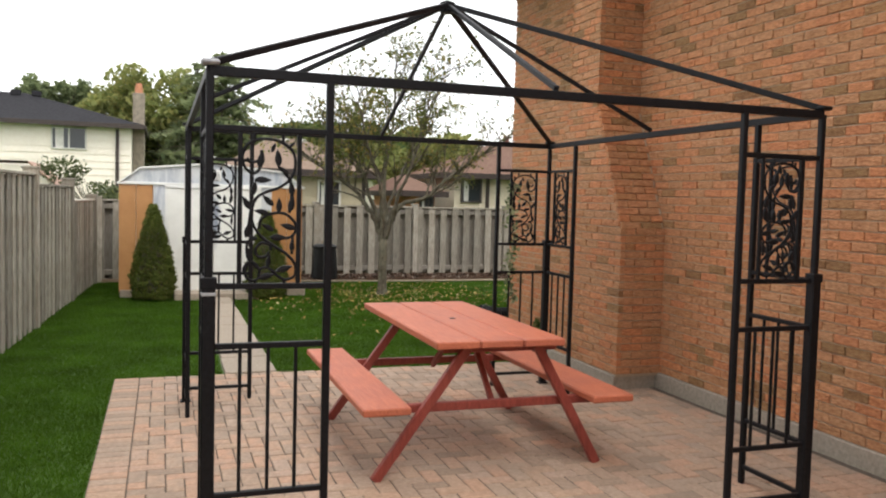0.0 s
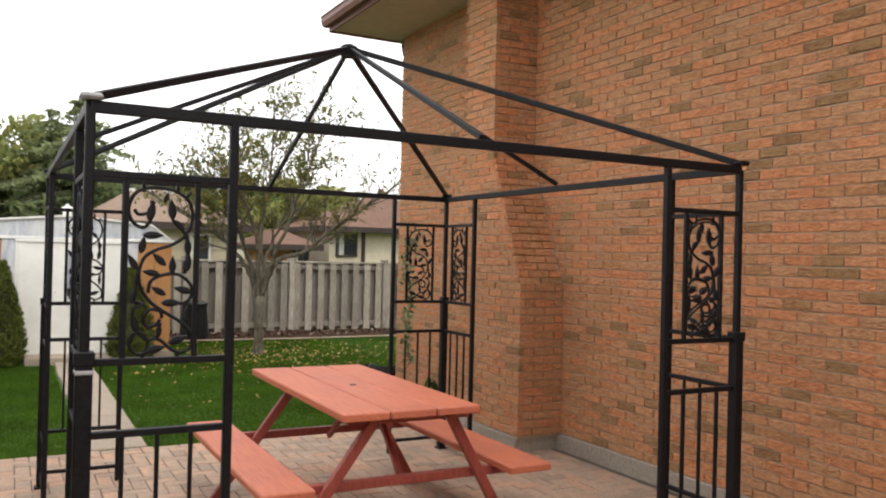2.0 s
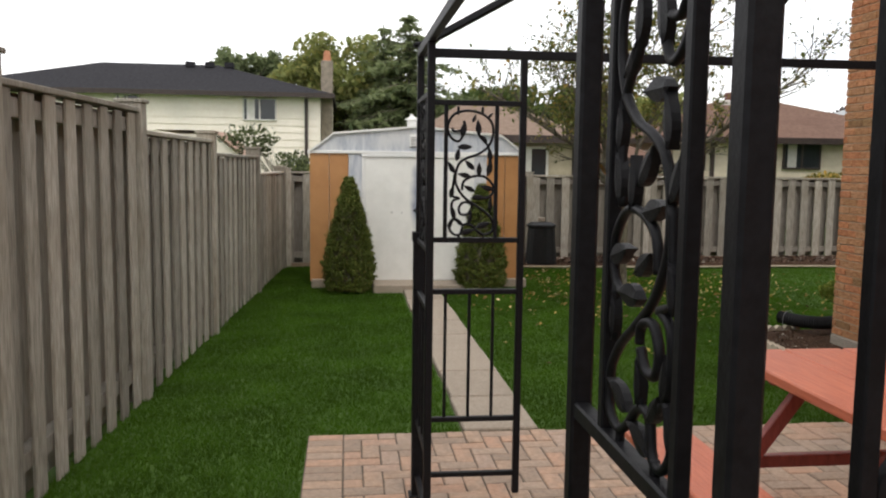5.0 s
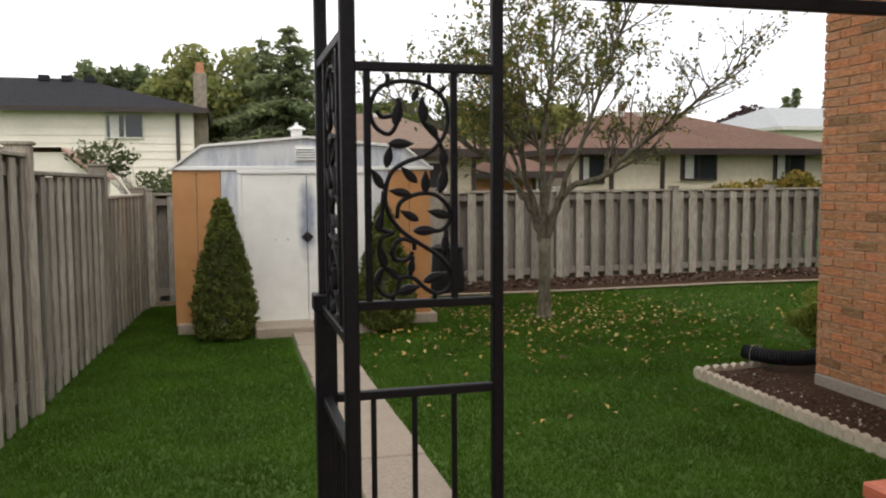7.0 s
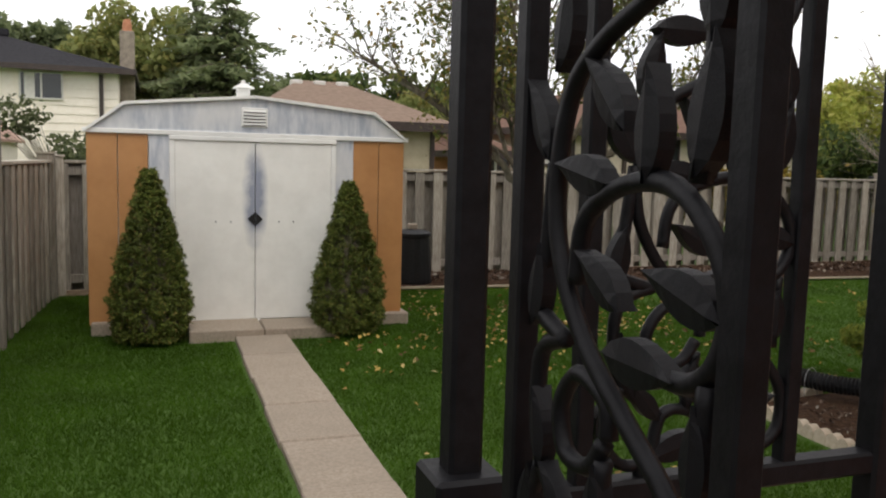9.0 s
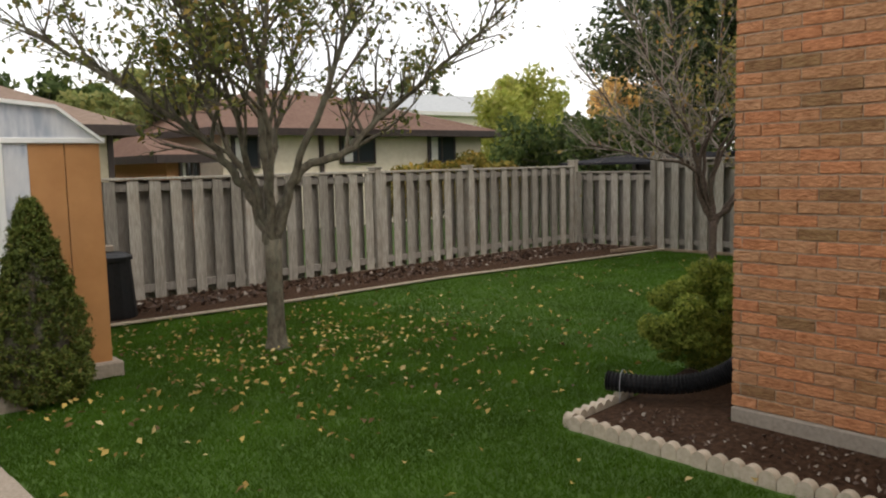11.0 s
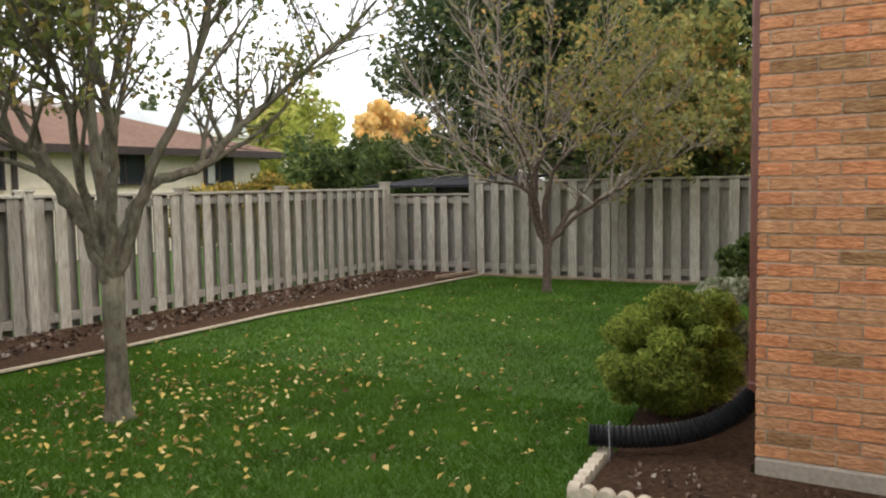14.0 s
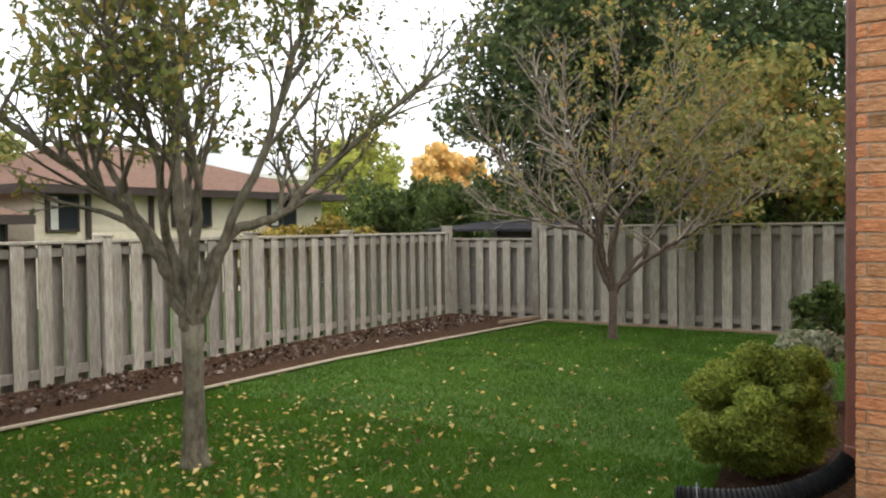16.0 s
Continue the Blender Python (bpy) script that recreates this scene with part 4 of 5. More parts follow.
# clipped cone shrubs before the shed
def cone_shrub(at, h, r, seed):
    rng = np.random.default_rng(seed)
    ob = thing("cone_shrub", "dense conical dwarf spruce before the metal shed", "shrub", "cone shrubs", at)
    k, per = 1150, 40
    t = rng.random(k) ** 1.45 * 0.97
    prof = np.where(t < 0.2, 0.80 + 0.20 * np.sin(t / 0.2 * math.pi / 2), 1.0 - (np.maximum(t - 0.2, 0) / 0.8) ** 1.35) * r
    a = rng.uniform(0, 2 * math.pi, k)
    rr = prof * (1 + rng.normal(0, 0.07, k)) * (1 - 0.2 * rng.random(k) ** 2) + 0.006
    root = np.stack([np.cos(a) * rr * 0.86, np.sin(a) * rr * 0.86, t * h + 0.01], 1)
    reach = (0.05 + 0.055 * rng.random(k)) * (0.55 + 0.45 * (1 - t))
    way = np.stack([np.cos(a) * 0.75, np.sin(a) * 0.75, 0.55 + 0.5 * t], 1) + rng.normal(0, 0.16, (k, 3))
    way /= np.linalg.norm(way, axis=1)[:, None]
    u = rng.random((k, per))
    p = root[:, None] + way[:, None] * (reach[:, None] * u)[..., None] + rng.normal(0, 0.02, (k, per, 3)) * (1.15 - 0.75 * u)[..., None]
    d = np.repeat(way, per, 0) * 0.8 + (0, 0, 0.25)
    p = p.reshape(-1, 3)
    p[:, 2] = np.maximum(p[:, 2], 0.012)
    v, f = leaf_cloud(p, d, 0.0135, rng, aspect=2.4, jitter=0.8)
    core = Mesh()
    core.tube([(0, 0, 0.0), (0, 0, 0.1 * h), (0, 0, 0.3 * h), (0, 0, 0.6 * h), (0, 0, 0.95 * h)], [r * 0.55, r * 0.8, r * 0.68, r * 0.38, 0.01], 14)
    part("stem", core, bark, ob)
    part("foliage", raw_mesh("foliage", v, f, spruce_cone), None, ob)


spruce_cone = leafy("dwarf_spruce_needles", [(0.0, (0.055, 0.08, 0.014)), (0.6, (0.11, 0.145, 0.026)), (0.9, (0.17, 0.19, 0.038)), (1.0, (0.2, 0.14, 0.05))], glow=0.2)
cone_shrub((-0.30, 9.57, 0), 1.40, 0.31, 3)
cone_shrub((1.36, 9.60, 0), 1.32, 0.315, 4)
bushy("cedar_shrub", "rounded bright green cedar shrub by the house corner", "shrub", (4.86, 6.72, 0), [(-0.14, 0.0, 0.43, 0.40, 0.42, 0.37), (0.18, 0.0, 0.43, 0.40, 0.42, 0.37), (0.0, 0.0, 0.24, 0.46, 0.44, 0.22)], 100000, 0.0135, cedar_leaf, 21, (0.012, 0.3), 3.0, 70, 0.55, (0.13, 0.30))
bushy("variegated_shrub", "small pale variegated shrub beside the cedar shrub", "shrub", (6.9, 6.85, 0), [(0, 0, 0.38, 0.32, 0.32, 0.34)], 3000, 0.04, leafy("variegated_leaf", [(0.0, (0.1, 0.14, 0.06)), (1.0, (0.5, 0.5, 0.36))]), 22, (0.02, 0.3))
bushy("dark_shrub", "small dark green shrub against the far fence", "shrub", (10.9, 7.35, 0), [(0, 0, 0.45, 0.4, 0.4, 0.42)], 2600, 0.05, dark_cedar, 23, (0.02, 0.3))

# trees and hedges beyond the fences
bushy("maple_tree", "large dark green maple beyond the fence", "tree", (17.5, 12.3, 0), [(0, 0, 5.0, 3.4, 4.0, 3.6), (-0.5, 1.8, 4.0, 2.6, 2.6, 2.4), (0.2, -2.0, 3.6, 2.6, 2.8, 2.3), (0.4, 0.5, 8.0, 2.4, 2.8, 2.2), (0, -3.6, 5.2, 1.6, 1.8, 2.2)], 62000, 0.115, maple_leaf, 31, (0.28, 3.2), 1.5, 26)
bushy("rusty_tree", "olive green tree turning rust beyond the fence", "tree", (15.5, 8.6, 0), [(0, 0, 3.2, 1.5, 1.9, 1.6), (0, 0.8, 2.4, 1.4, 1.4, 1.2)], 9000, 0.12, rust_leaf, 32, (0.15, 2.0), 1.5, 20)
bushy("willow_tree", "airy lime green tree beyond the fence", "tree", (21.3, 23.6, 0), [(-1.3, 0, 2.5, 1.2, 1.2, 1.6), (0.8, 0.2, 3.1, 1.1, 1.2, 1.6), (0.3, -0.3, 1.7, 1.6, 1.2, 1.2), (-0.2, 0.3, 3.6, 0.8, 0.8, 1.0)], 7600, 0.12, lime_leaf, 33, (0.08, 2.4), 2.4, 26)
bushy("cedar_hedge", "tall deep green cedar hedge beyond the fence", "hedge", (17.0, 17.8, 0), [(-1.6, 0.4, 1.3, 1.0, 0.9, 1.4), (-0.2, 0.2, 1.4, 1.1, 0.9, 1.5), (1.3, -0.3, 1.5, 1.1, 0.9, 1.5), (2.8, -0.8, 1.6, 1.2, 1.0, 1.6), (-1.0, -1.5, 1.2, 1.2, 1.0, 1.3)], 16000, 0.1, dark_cedar, 34, (0.08, 1.6), 1.8, 22)
bushy("gold_shrub", "spreading golden-green shrub beyond the fence", "shrub", (11.2, 16.3, 0), [(-0.9, 0, 0.95, 1.0, 0.8, 0.65), (0.3, 0, 1.12, 1.0, 0.8, 0.7), (1.3, 0.1, 0.95, 0.9, 0.8, 0.65)], 8000, 0.085, gold_leaf, 35, (0.04, 0.9), 1.8, 20)
bushy("cedar_hedge", "dark green hedge just beyond the far fence", "hedge", (15.7, 8.2, 0), [(0.3 * math.sin(i * 2.1), -5.0 + 1.25 * i, 1.2, 0.7, 0.9, 1.5) for i in range(10)], 24000, 0.085, dark_cedar, 39, (0.05, 1.2), 1.6, 20)
bushy("amber_tree", "amber autumn tree far beyond the houses", "tree", (35.5, 30.5, 0), [(0, 0, 4.3, 2.0, 1.9, 1.9), (1.4, -1.2, 3.7, 1.7, 1.6, 1.6)], 5000, 0.26, amber_leaf, 36, (0.2, 3))
bushy("bare_bush", "leggy grey-green bush beyond the side fence", "shrub", (-1.42, 14.2, 0), [(0.2, 0, 1.4, 0.45, 0.4, 0.6), (0.5, 0, 1.05, 0.4, 0.4, 0.45), (-0.6, 0.3, 1.95, 0.5, 0.3, 0.3)], 1900, 0.06, leafy("grey_green_leaf", [(0.0, (0.06, 0.08, 0.035)), (1.0, (0.17, 0.19, 0.09))]), 37, (0.03, 1.0), 1.6, 22)
bushy("green_bush", "fresh green bush beyond the back fence", "shrub", (-1.2, 15.2, 0), [(0, 0, 1.15, 0.4, 0.4, 0.5)], 1500, 0.08, lime_leaf, 38, (0.03, 0.7))
bushy("round_tree", "broad yellowing green tree behind the white house", "tree", (0.3, 38.5, 0), [(-0.6, 0, 5.4, 2.4, 2.0, 2.4), (1.2, 0, 4.6, 2.2, 2.0, 2.2), (-2.8, 0.4, 5.2, 1.3, 1.4, 1.4), (0, 0, 2.8, 3.2, 2.0, 2.4)], 15000, 0.22, mid_leaf, 41, (0.25, 3.5), 1.5, 26)
spruce("spruce_tree", "tall dark spruce behind the shed", (2.4, 36.0, 0), 8.4, 5.2, 42, spruce_leaf, tiers=22, per=10, size=0.2)
spruce("spruce_tree", "tall dark spruce with an open top behind the shed", (1.3, 36.6, 0), 8.0, 4.4, 43, spruce_leaf, tiers=18, per=8, size=0.2)
bushy("pine_tree", "dark green pine behind the white house", "tree", (-5.8, 40.0, 0), [(0, 0, 5.6, 0.9, 0.9, 1.5), (1.6, 0, 5.5, 0.9, 0.9, 1.4), (0.8, 0, 3.5, 1.6, 1.0, 2.0)], 6000, 0.2, spruce_leaf, 44, (0.2, 4), 2.0, 20)
bushy("pine_tree", "dark green pine far beyond the bungalow", "tree", (10.0, 40.0, 0), [(-1.6, 0, 4.2, 2.0, 1.5, 1.6), (1.4, 0, 4.0, 2.0, 1.5, 1.4), (-4.5, 0, 3.8, 2.0, 1.5, 1.6)], 8000, 0.25, dark_cedar, 45, (0.2, 3), 1.8, 20)
bushy("garden_tree", "green tree behind the bungalow", "tree", (9.4, 26.0, 0), [(0, 0, 3.0, 1.8, 1.4, 1.3), (-1.6, 0, 2.6, 1.4, 1.2, 1.2)], 5000, 0.18, mid_leaf, 46, (0.15, 2))
bushy("plum_tree", "dark purple-leaved tree far beyond the bungalow", "tree", (33.6, 48.0, 0), [(0, 0, 4.2, 2.4, 2.0, 2.4), (-2.8, 0, 3.6, 1.8, 1.6, 1.8), (-9, 0, 3.6, 3.0, 1.6, 2.0), (-15, 0, 3.2, 3.0, 1.6, 2.0)], 9000, 0.3, plum_leaf, 47, (0.25, 3))
for i, (x, h) in enumerate(((36.8, 7.6), (38.4, 8.4), (40.2, 8.2), (42.4, 7.2))):
    spruce("spruce_tree", "far dark spruce above the bungalow roof", (x, 50.0 + (i % 2), 0), h, 1.5, 50 + i, spruce_leaf, tiers=18, per=8, size=0.32)
bushy("far_woods", "far row of dark green trees on the horizon", "trees", (30, 75, 0), [(-70 + 9 * i, 4 * math.sin(i * 1.7), 2.6 + 0.9 * math.sin(i * 2.3), 6.5, 3, 2.9) for i in range(17)], 30000, 0.5, mid_leaf, 60, None, 1.5, 10)["kind"] = "stuff"
bushy("far_woods", "far row of mixed trees on the horizon", "trees", (75, 20, 0), [(4 * math.sin(i * 1.9), -40 + 9 * i, 3.4 + 1.1 * math.sin(i * 2.9), 3, 6.5, 3.6) for i in range(11)], 16000, 0.5, mid_leaf, 61, None, 1.5, 10)["kind"] = "stuff"


# ---- neighbouring houses ----
siding_cream = surface("cream_lap_siding", (0.68, 0.59, 0.44), (0.76, 0.67, 0.52), 8, 0.6, 0.05, stain=(0.52, 0.48, 0.38), stain_scale=0.6, stain_amount=0.4)
siding_beige = surface("beige_lap_siding", (0.44, 0.37, 0.25), (0.50, 0.43, 0.30), 8, 0.6, 0.05, stain=(0.38, 0.32, 0.22), stain_scale=0.6, stain_amount=0.4)
siding_white = surface("off_white_lap_siding", (0.86, 0.78, 0.66), (0.90, 0.83, 0.72), 8, 0.6, 0.05, stain=(0.62, 0.6, 0.52), stain_scale=0.6, stain_amount=0.4)
shingle_dark = surface("charcoal_shingle", (0.018, 0.018, 0.021), (0.04, 0.039, 0.043), 9, 0.9, 0.4, (1, 1, 3), spec=0.1)
shingle_red = surface("red_brown_shingle", (0.135, 0.080, 0.058), (0.20, 0.122, 0.09), 9, 0.9, 0.4, (1, 1, 3), stain=(0.12, 0.065, 0.05), stain_scale=0.8, stain_amount=0.5, spec=0.1)
shingle_tan = surface("tan_shingle", (0.19, 0.135, 0.10), (0.26, 0.19, 0.145), 9, 0.9, 0.4, (1, 1, 3), spec=0.1)
shingle_pale = surface("pale_grey_shingle", (0.36, 0.38, 0.38), (0.46, 0.47, 0.47), 9, 0.9, 0.3, spec=0.1)
trim_dark = surface("dark_brown_trim", (0.03, 0.02, 0.017), (0.05, 0.033, 0.027), 10, 0.5, 0.05)
trim_pale = surface("pale_window_frame", (0.55, 0.53, 0.48), (0.65, 0.63, 0.58), 10, 0.5, 0.05)


def siding(x0, x1, y, z0, z1, step=0.2, lip=0.02, axis=1):
    """Overlapping boards on a wall that faces -y (axis 1) or -x (axis 0)."""
    me = Mesh()
    z = z0
    while z < z1 - 0.01:
        t = min(z + step, z1)
        quad = [(x0, y - lip, z), (x1, y - lip, z), (x1, y, t), (x0, y, t), (x0, y, z), (x1, y, z)]
        if axis == 0:
            quad = [(b, a, c) for a, b, c in quad]
        me.add(quad, [(0, 1, 2, 3), (0, 4, 5, 1)])
        z = t
    return me


def house_window(parent, x0, x1, y, z0, z1, frame_mat, mullions=(0.5,), axis=1):
    def bx(a0, a1, b0, b1, c0, c1):
        return (a0, a1, b0, b1, c0, c1) if axis == 1 else (b0, b1, a0, a1, c0, c1)
    win = part("window", Mesh().box(*bx(x0, x1, y - 0.05, y, z0, z1)), dark_glass, parent, "dark glazed window")
    w = 0.05
    fr = Mesh()
    for d in ((x0 - w, x1 + w, y - 0.08, y - 0.01, z1, z1 + w), (x0 - w, x1 + w, y - 0.09, y - 0.01, z0 - w, z0), (x0 - w, x0, y - 0.08, y - 0.01, z0, z1), (x1, x1 + w, y - 0.08, y - 0.01, z0, z1)):
        fr.box(*bx(*d), 0.006)
    part("frame", fr, frame_mat, win)
    for k in mullions:
        xm = x0 + (x1 - x0) * k
        part("mullion", Mesh().box(*bx(xm - 0.025, xm + 0.025, y - 0.075, y - 0.045, z0, z1), 0.004), frame_mat, win)
    part("curtain", Mesh().box(*bx(x0 + (x1 - x0) * 0.08, x0 + (x1 - x0) * 0.34, y - 0.054, y - 0.0505, z0, z1)), trim_pale, win, "pale curtain edge")


def hip_roof(parent, x0, x1, y0, y1, z, h, material, fascia, over=0.45, run=None):
    """A hip roof over a rectangle with eaves at z."""
    x0, x1, y0, y1 = x0 - over, x1 + over, y0 - over, y1 + over
    run = run or (y1 - y0) / 2
    ym = (y0 + y1) / 2
    vs = [(x0, y0, z), (x1, y0, z), (x1, y1, z), (x0, y1, z), (x0 + run, ym, z + h), (x1 - run, ym, z + h)]
    roof = part("roof", Mesh().add(vs, [(0, 1, 5, 4), (1, 2, 5), (2, 3, 4, 5), (3, 0, 4), (0, 3, 2, 1)]), material, parent)
    part("fascia", Mesh().box(x0, x1, y0 - 0.03, y0, z - 0.15, z + 0.02).box(x0 - 0.03, x0, y0, y1, z - 0.15, z + 0.02).box(x1, x1 + 0.03, y0, y1, z - 0.15, z + 0.02), fascia, roof)
    return roof


white_house = thing("house", "white two-storey house with a charcoal hip roof", "house", at=(0, 0, -0.2))
part("wall", Mesh().box(-14.0, -1.3, 30.05, 37, 0, 4.2), siding_white, white_house)
part("siding", siding(-14.0, -1.3, 30.05, 0.0, 4.2, 0.26, 0.03), siding_white, white_house)
roof = hip_roof(white_house, -14.0, -1.3, 30.05, 37, 4.25, 1.35, shingle_dark, trim_dark, 0.5, 4.6)
house_window(white_house, -4.0, -2.9, 30.03, 3.32, 4.05, trim_pale)
house_window(white_house, -8.4, -7.7, 30.03, 3.55, 4.08, trim_pale)
house_window(white_house, -2.4, -1.7, 30.03, 1.2, 1.9, trim_pale)
part("downspout", Mesh().box(-1.85, -1.73, 29.93, 30.03, 0.2, 4.1, 0.01), trim_dark, white_house)
chim = part("chimney", Mesh().box(-1.29, -0.85, 31.0, 31.7, 0, 5.6, 0.02), surface("grey_brown_stone", (0.2, 0.17, 0.13), (0.33, 0.28, 0.22), 6, 0.9, 0.4), white_house)
part("chimney_pot", Mesh().tube([(-1.07, 31.35, 5.6), (-1.07, 31.35, 5.85), (-1.07, 31.35, 6.0)], [0.16, 0.14, 0.1], 10), surface("terracotta", (0.4, 0.16, 0.08), (0.48, 0.22, 0.12), 10, 0.8, 0.2), chim)
for i in range(3):
    part("roof_vent", Mesh().box(-6.6 + i * 0.75, -6.25 + i * 0.75, 33.0, 33.3, 5.45, 5.66, 0.02), shingle_dark, roof)

tan_bungalow = thing("house", "beige bungalow with a tan hip roof behind the fence", "house")
part("wall", Mesh().box(1.6, 4.75, 17.55, 24, 0, 2.2), siding_beige, tan_bungalow)
part("siding", siding(1.6, 4.75, 17.55, 0.0, 2.2, 0.2, 0.02), siding_beige, tan_bungalow)
part("corner_board", Mesh().box(4.71, 4.80, 17.5, 17.6, 0, 2.2, 0.005), trim_dark, tan_bungalow)
roof = hip_roof(tan_bungalow, 1.6, 4.75, 17.55, 24, 2.22, 1.0, shingle_tan, trim_dark, 0.4, 1.5)
house_window(tan_bungalow, 3.6, 4.1, 17.53, 1.3, 1.95, trim_pale, ())
for x in (2.5, 3.0, 3.5):
    part("roof_vent", Mesh().box(x, x + 0.25, 20.4, 20.6, 3.05, 3.2, 0.02), trim_pale, roof)

red_bungalow = thing("house", "cream bungalow with a red-brown hip roof behind the fence", "house")
part("wall", Mesh().box(8.5, 16.6, 21.05, 29, 0, 2.35), siding_cream, red_bungalow)
part("siding", siding(8.5, 16.6, 21.05, 0.0, 2.35, 0.17, 0.02), siding_cream, red_bungalow)
part("siding", siding(21.05, 29, 8.5, 0.0, 2.35, 0.17, 0.02, 0), siding_cream, red_bungalow)
roof = hip_roof(red_bungalow, 8.5, 16.6, 21.05, 29, 2.40, 1.35, shingle_red, trim_dark, 0.5, 3.6)
house_window(red_bungalow, 11.7, 12.7, 21.03, 1.62, 2.25, trim_dark)
house_window(red_bungalow, 8.75, 9.35, 21.03, 1.55, 2.2, trim_dark, ())
house_window(red_bungalow, 14.6, 15.5, 21.03, 1.6, 2.25, trim_dark)
for x in (9.55, 11.05):
    part("downspout", Mesh().box(x, x + 0.1, 20.93, 21.02, 0, 2.3, 0.01), trim_dark, red_bungalow)
for x in (11.4, 12.2, 13.0):
    part("roof_vent", Mesh().box(x, x + 0.3, 24.4, 24.7, 3.5, 3.72, 0.02), trim_pale, roof)
part("vent_pipe", Mesh().tube([(11.9, 25, 3.5), (11.9, 25, 4.0)], 0.12, 10), brown_metal, roof)

brown_wing = thing("house", "low tan brick house with a brown roof behind the fence", "house")
part("wall", Mesh().box(6.9, 7.65, 20.4, 25, 0, 1.75), brick_many, brown_wing)
hip_roof(brown_wing, 6.9, 7.6, 20.4, 25, 1.80, 0.55, shingle_red, trim_dark, 0.35, 0.6)
house_window(brown_wing, 7.2, 7.55, 20.38, 0.9, 1.65, trim_dark, (0.33, 0.66))
grey_house = thing("house", "far white house with a pale grey roof", "house")
part("wall", Mesh().box(24.6, 36, 34.0, 42, 0, 3.9), siding_white, grey_house)
part("siding", siding(24.6, 36, 34.0, 0, 3.9, 0.3, 0.03), siding_white, grey_house)
hip_roof(grey_house, 24.6, 36, 34.0, 42, 4.0, 1.3, shingle_pale, trim_pale, 0.5, 2.5)
part("chimney", Mesh().box(33.2, 33.9, 36, 36.7, 4.0, 5.9, 0.03), brick_many, grey_house)
far_house = thing("house", "far pale-roofed house between the bungalows", "house")
part("wall", Mesh().box(9.2, 14.0, 34.0, 40, 0, 2.6), siding_white, far_house)
hip_roof(far_house, 9.2, 14.0, 34.0, 40, 2.65, 1.0, shingle_pale, trim_pale, 0.4, 2.0)
small_shed = thing("neighbour_shed", "small white shed with a pinkish roof beyond the fence", "shed")
part("wall", Mesh().prism([(-3.7, 0), (-2.3, 0), (-2.3, 1.7), (-2.75, 2.06), (-3.7, 2.06)], 1, 15.0, 17.0), siding_white, small_shed)
part("roof", Mesh().add([(-2.2, 14.9, 1.64), (-2.72, 14.9, 2.10), (-2.72, 17.1, 2.10), (-2.2, 17.1, 1.64), (-3.8, 14.9, 2.14), (-3.8, 17.1, 2.14), (-2.2, 14.9, 1.68), (-2.72, 14.9, 2.14), (-2.72, 17.1, 2.14), (-2.2, 17.1, 1.68)],
                        [(6, 7, 8, 9), (7, 4, 5, 8), (0, 6, 9, 3), (0, 1, 7, 6)]), surface("pinkish_roof_sheet", (0.36, 0.22, 0.16), (0.44, 0.29, 0.22), 8, 0.8, 0.2), small_shed)
dark_gazebo_roof = thing("lean_to", "dark low lean-to roof just beyond the far fence", "lean-to")
part("roof", Mesh().add([(12.5, 11.9, 1.42), (12.5, 14.6, 1.42), (15.0, 14.6, 1.60), (15.0, 11.9, 1.60), (12.5, 11.9, 1.46), (12.5, 14.6, 1.46), (15.0, 14.6, 1.64), (15.0, 11.9, 1.64)],
                        [(4, 5, 6, 7), (0, 3, 2, 1), (0, 1, 5, 4), (1, 2, 6, 5), (3, 0, 4, 7)]), shingle_dark, dark_gazebo_roof)
for x, y in ((12.7, 12.1), (12.7, 14.4), (14.8, 12.1), (14.8, 14.4)):
    part("post", Mesh().box(x - 0.05, x + 0.05, y - 0.05, y + 0.05, -0.03, 1.45, 0.005), trim_dark, dark_gazebo_roof)
part("back_panel", Mesh().box(14.9, 14.95, 12.0, 14.5, -0.03, 1.55), trim_dark, dark_gazebo_roof)

# ---- flower beds, edging, downspout, bin and small things ----
flower_bed = tagged(part("flower_bed", Mesh().add([(2.02, 13.0, 0.01), (2.05, 11.89, 0.01), (4.6, 11.8, 0.012), (7.0, 11.9, 0.012), (11.55, 11.6, 0.012), (11.62, 13.42, 0.02), (2.1, 13.05, 0.02)], [(0, 1, 2, 3, 4, 5, 6)]), soil), "dark mulch flower bed along the back fence", "flower bed", kind="structure")
edge = tagged(new("bed_edging"), "weathered timber edging of the back flower bed", "edging", kind="structure")
for a, b in (((2.05, 11.87), (4.6, 11.77)), ((4.6, 11.77), (7.0, 11.87)), ((7.0, 11.87), (11.6, 11.57))):
    part("board", Mesh().bar((*a, 0.008), (*b, 0.008), 0.028, 0.026, 0.004), limestone, edge)
part("board", Mesh().bar((10.55, 11.85, 0.05), (11.55, 11.68, 0.05), 0.05, 0.05, 0.004), kick_wood, edge)
corner_bed = tagged(part("corner_bed", Mesh().add([(3.40, 4.22, 0.01), (3.93, 4.22, 0.03), (3.93, 6.09, 0.05), (7.6, 6.09, 0.05), (7.2, 6.8, 0.02), (5.4, 7.03, 0.02), (4.16, 6.80, 0.015), (3.36, 6.72, 0.01)], [(0, 1, 2, 3, 4, 5, 6, 7)]), soil), "dark soil bed at the house corner", "flower bed", kind="structure")


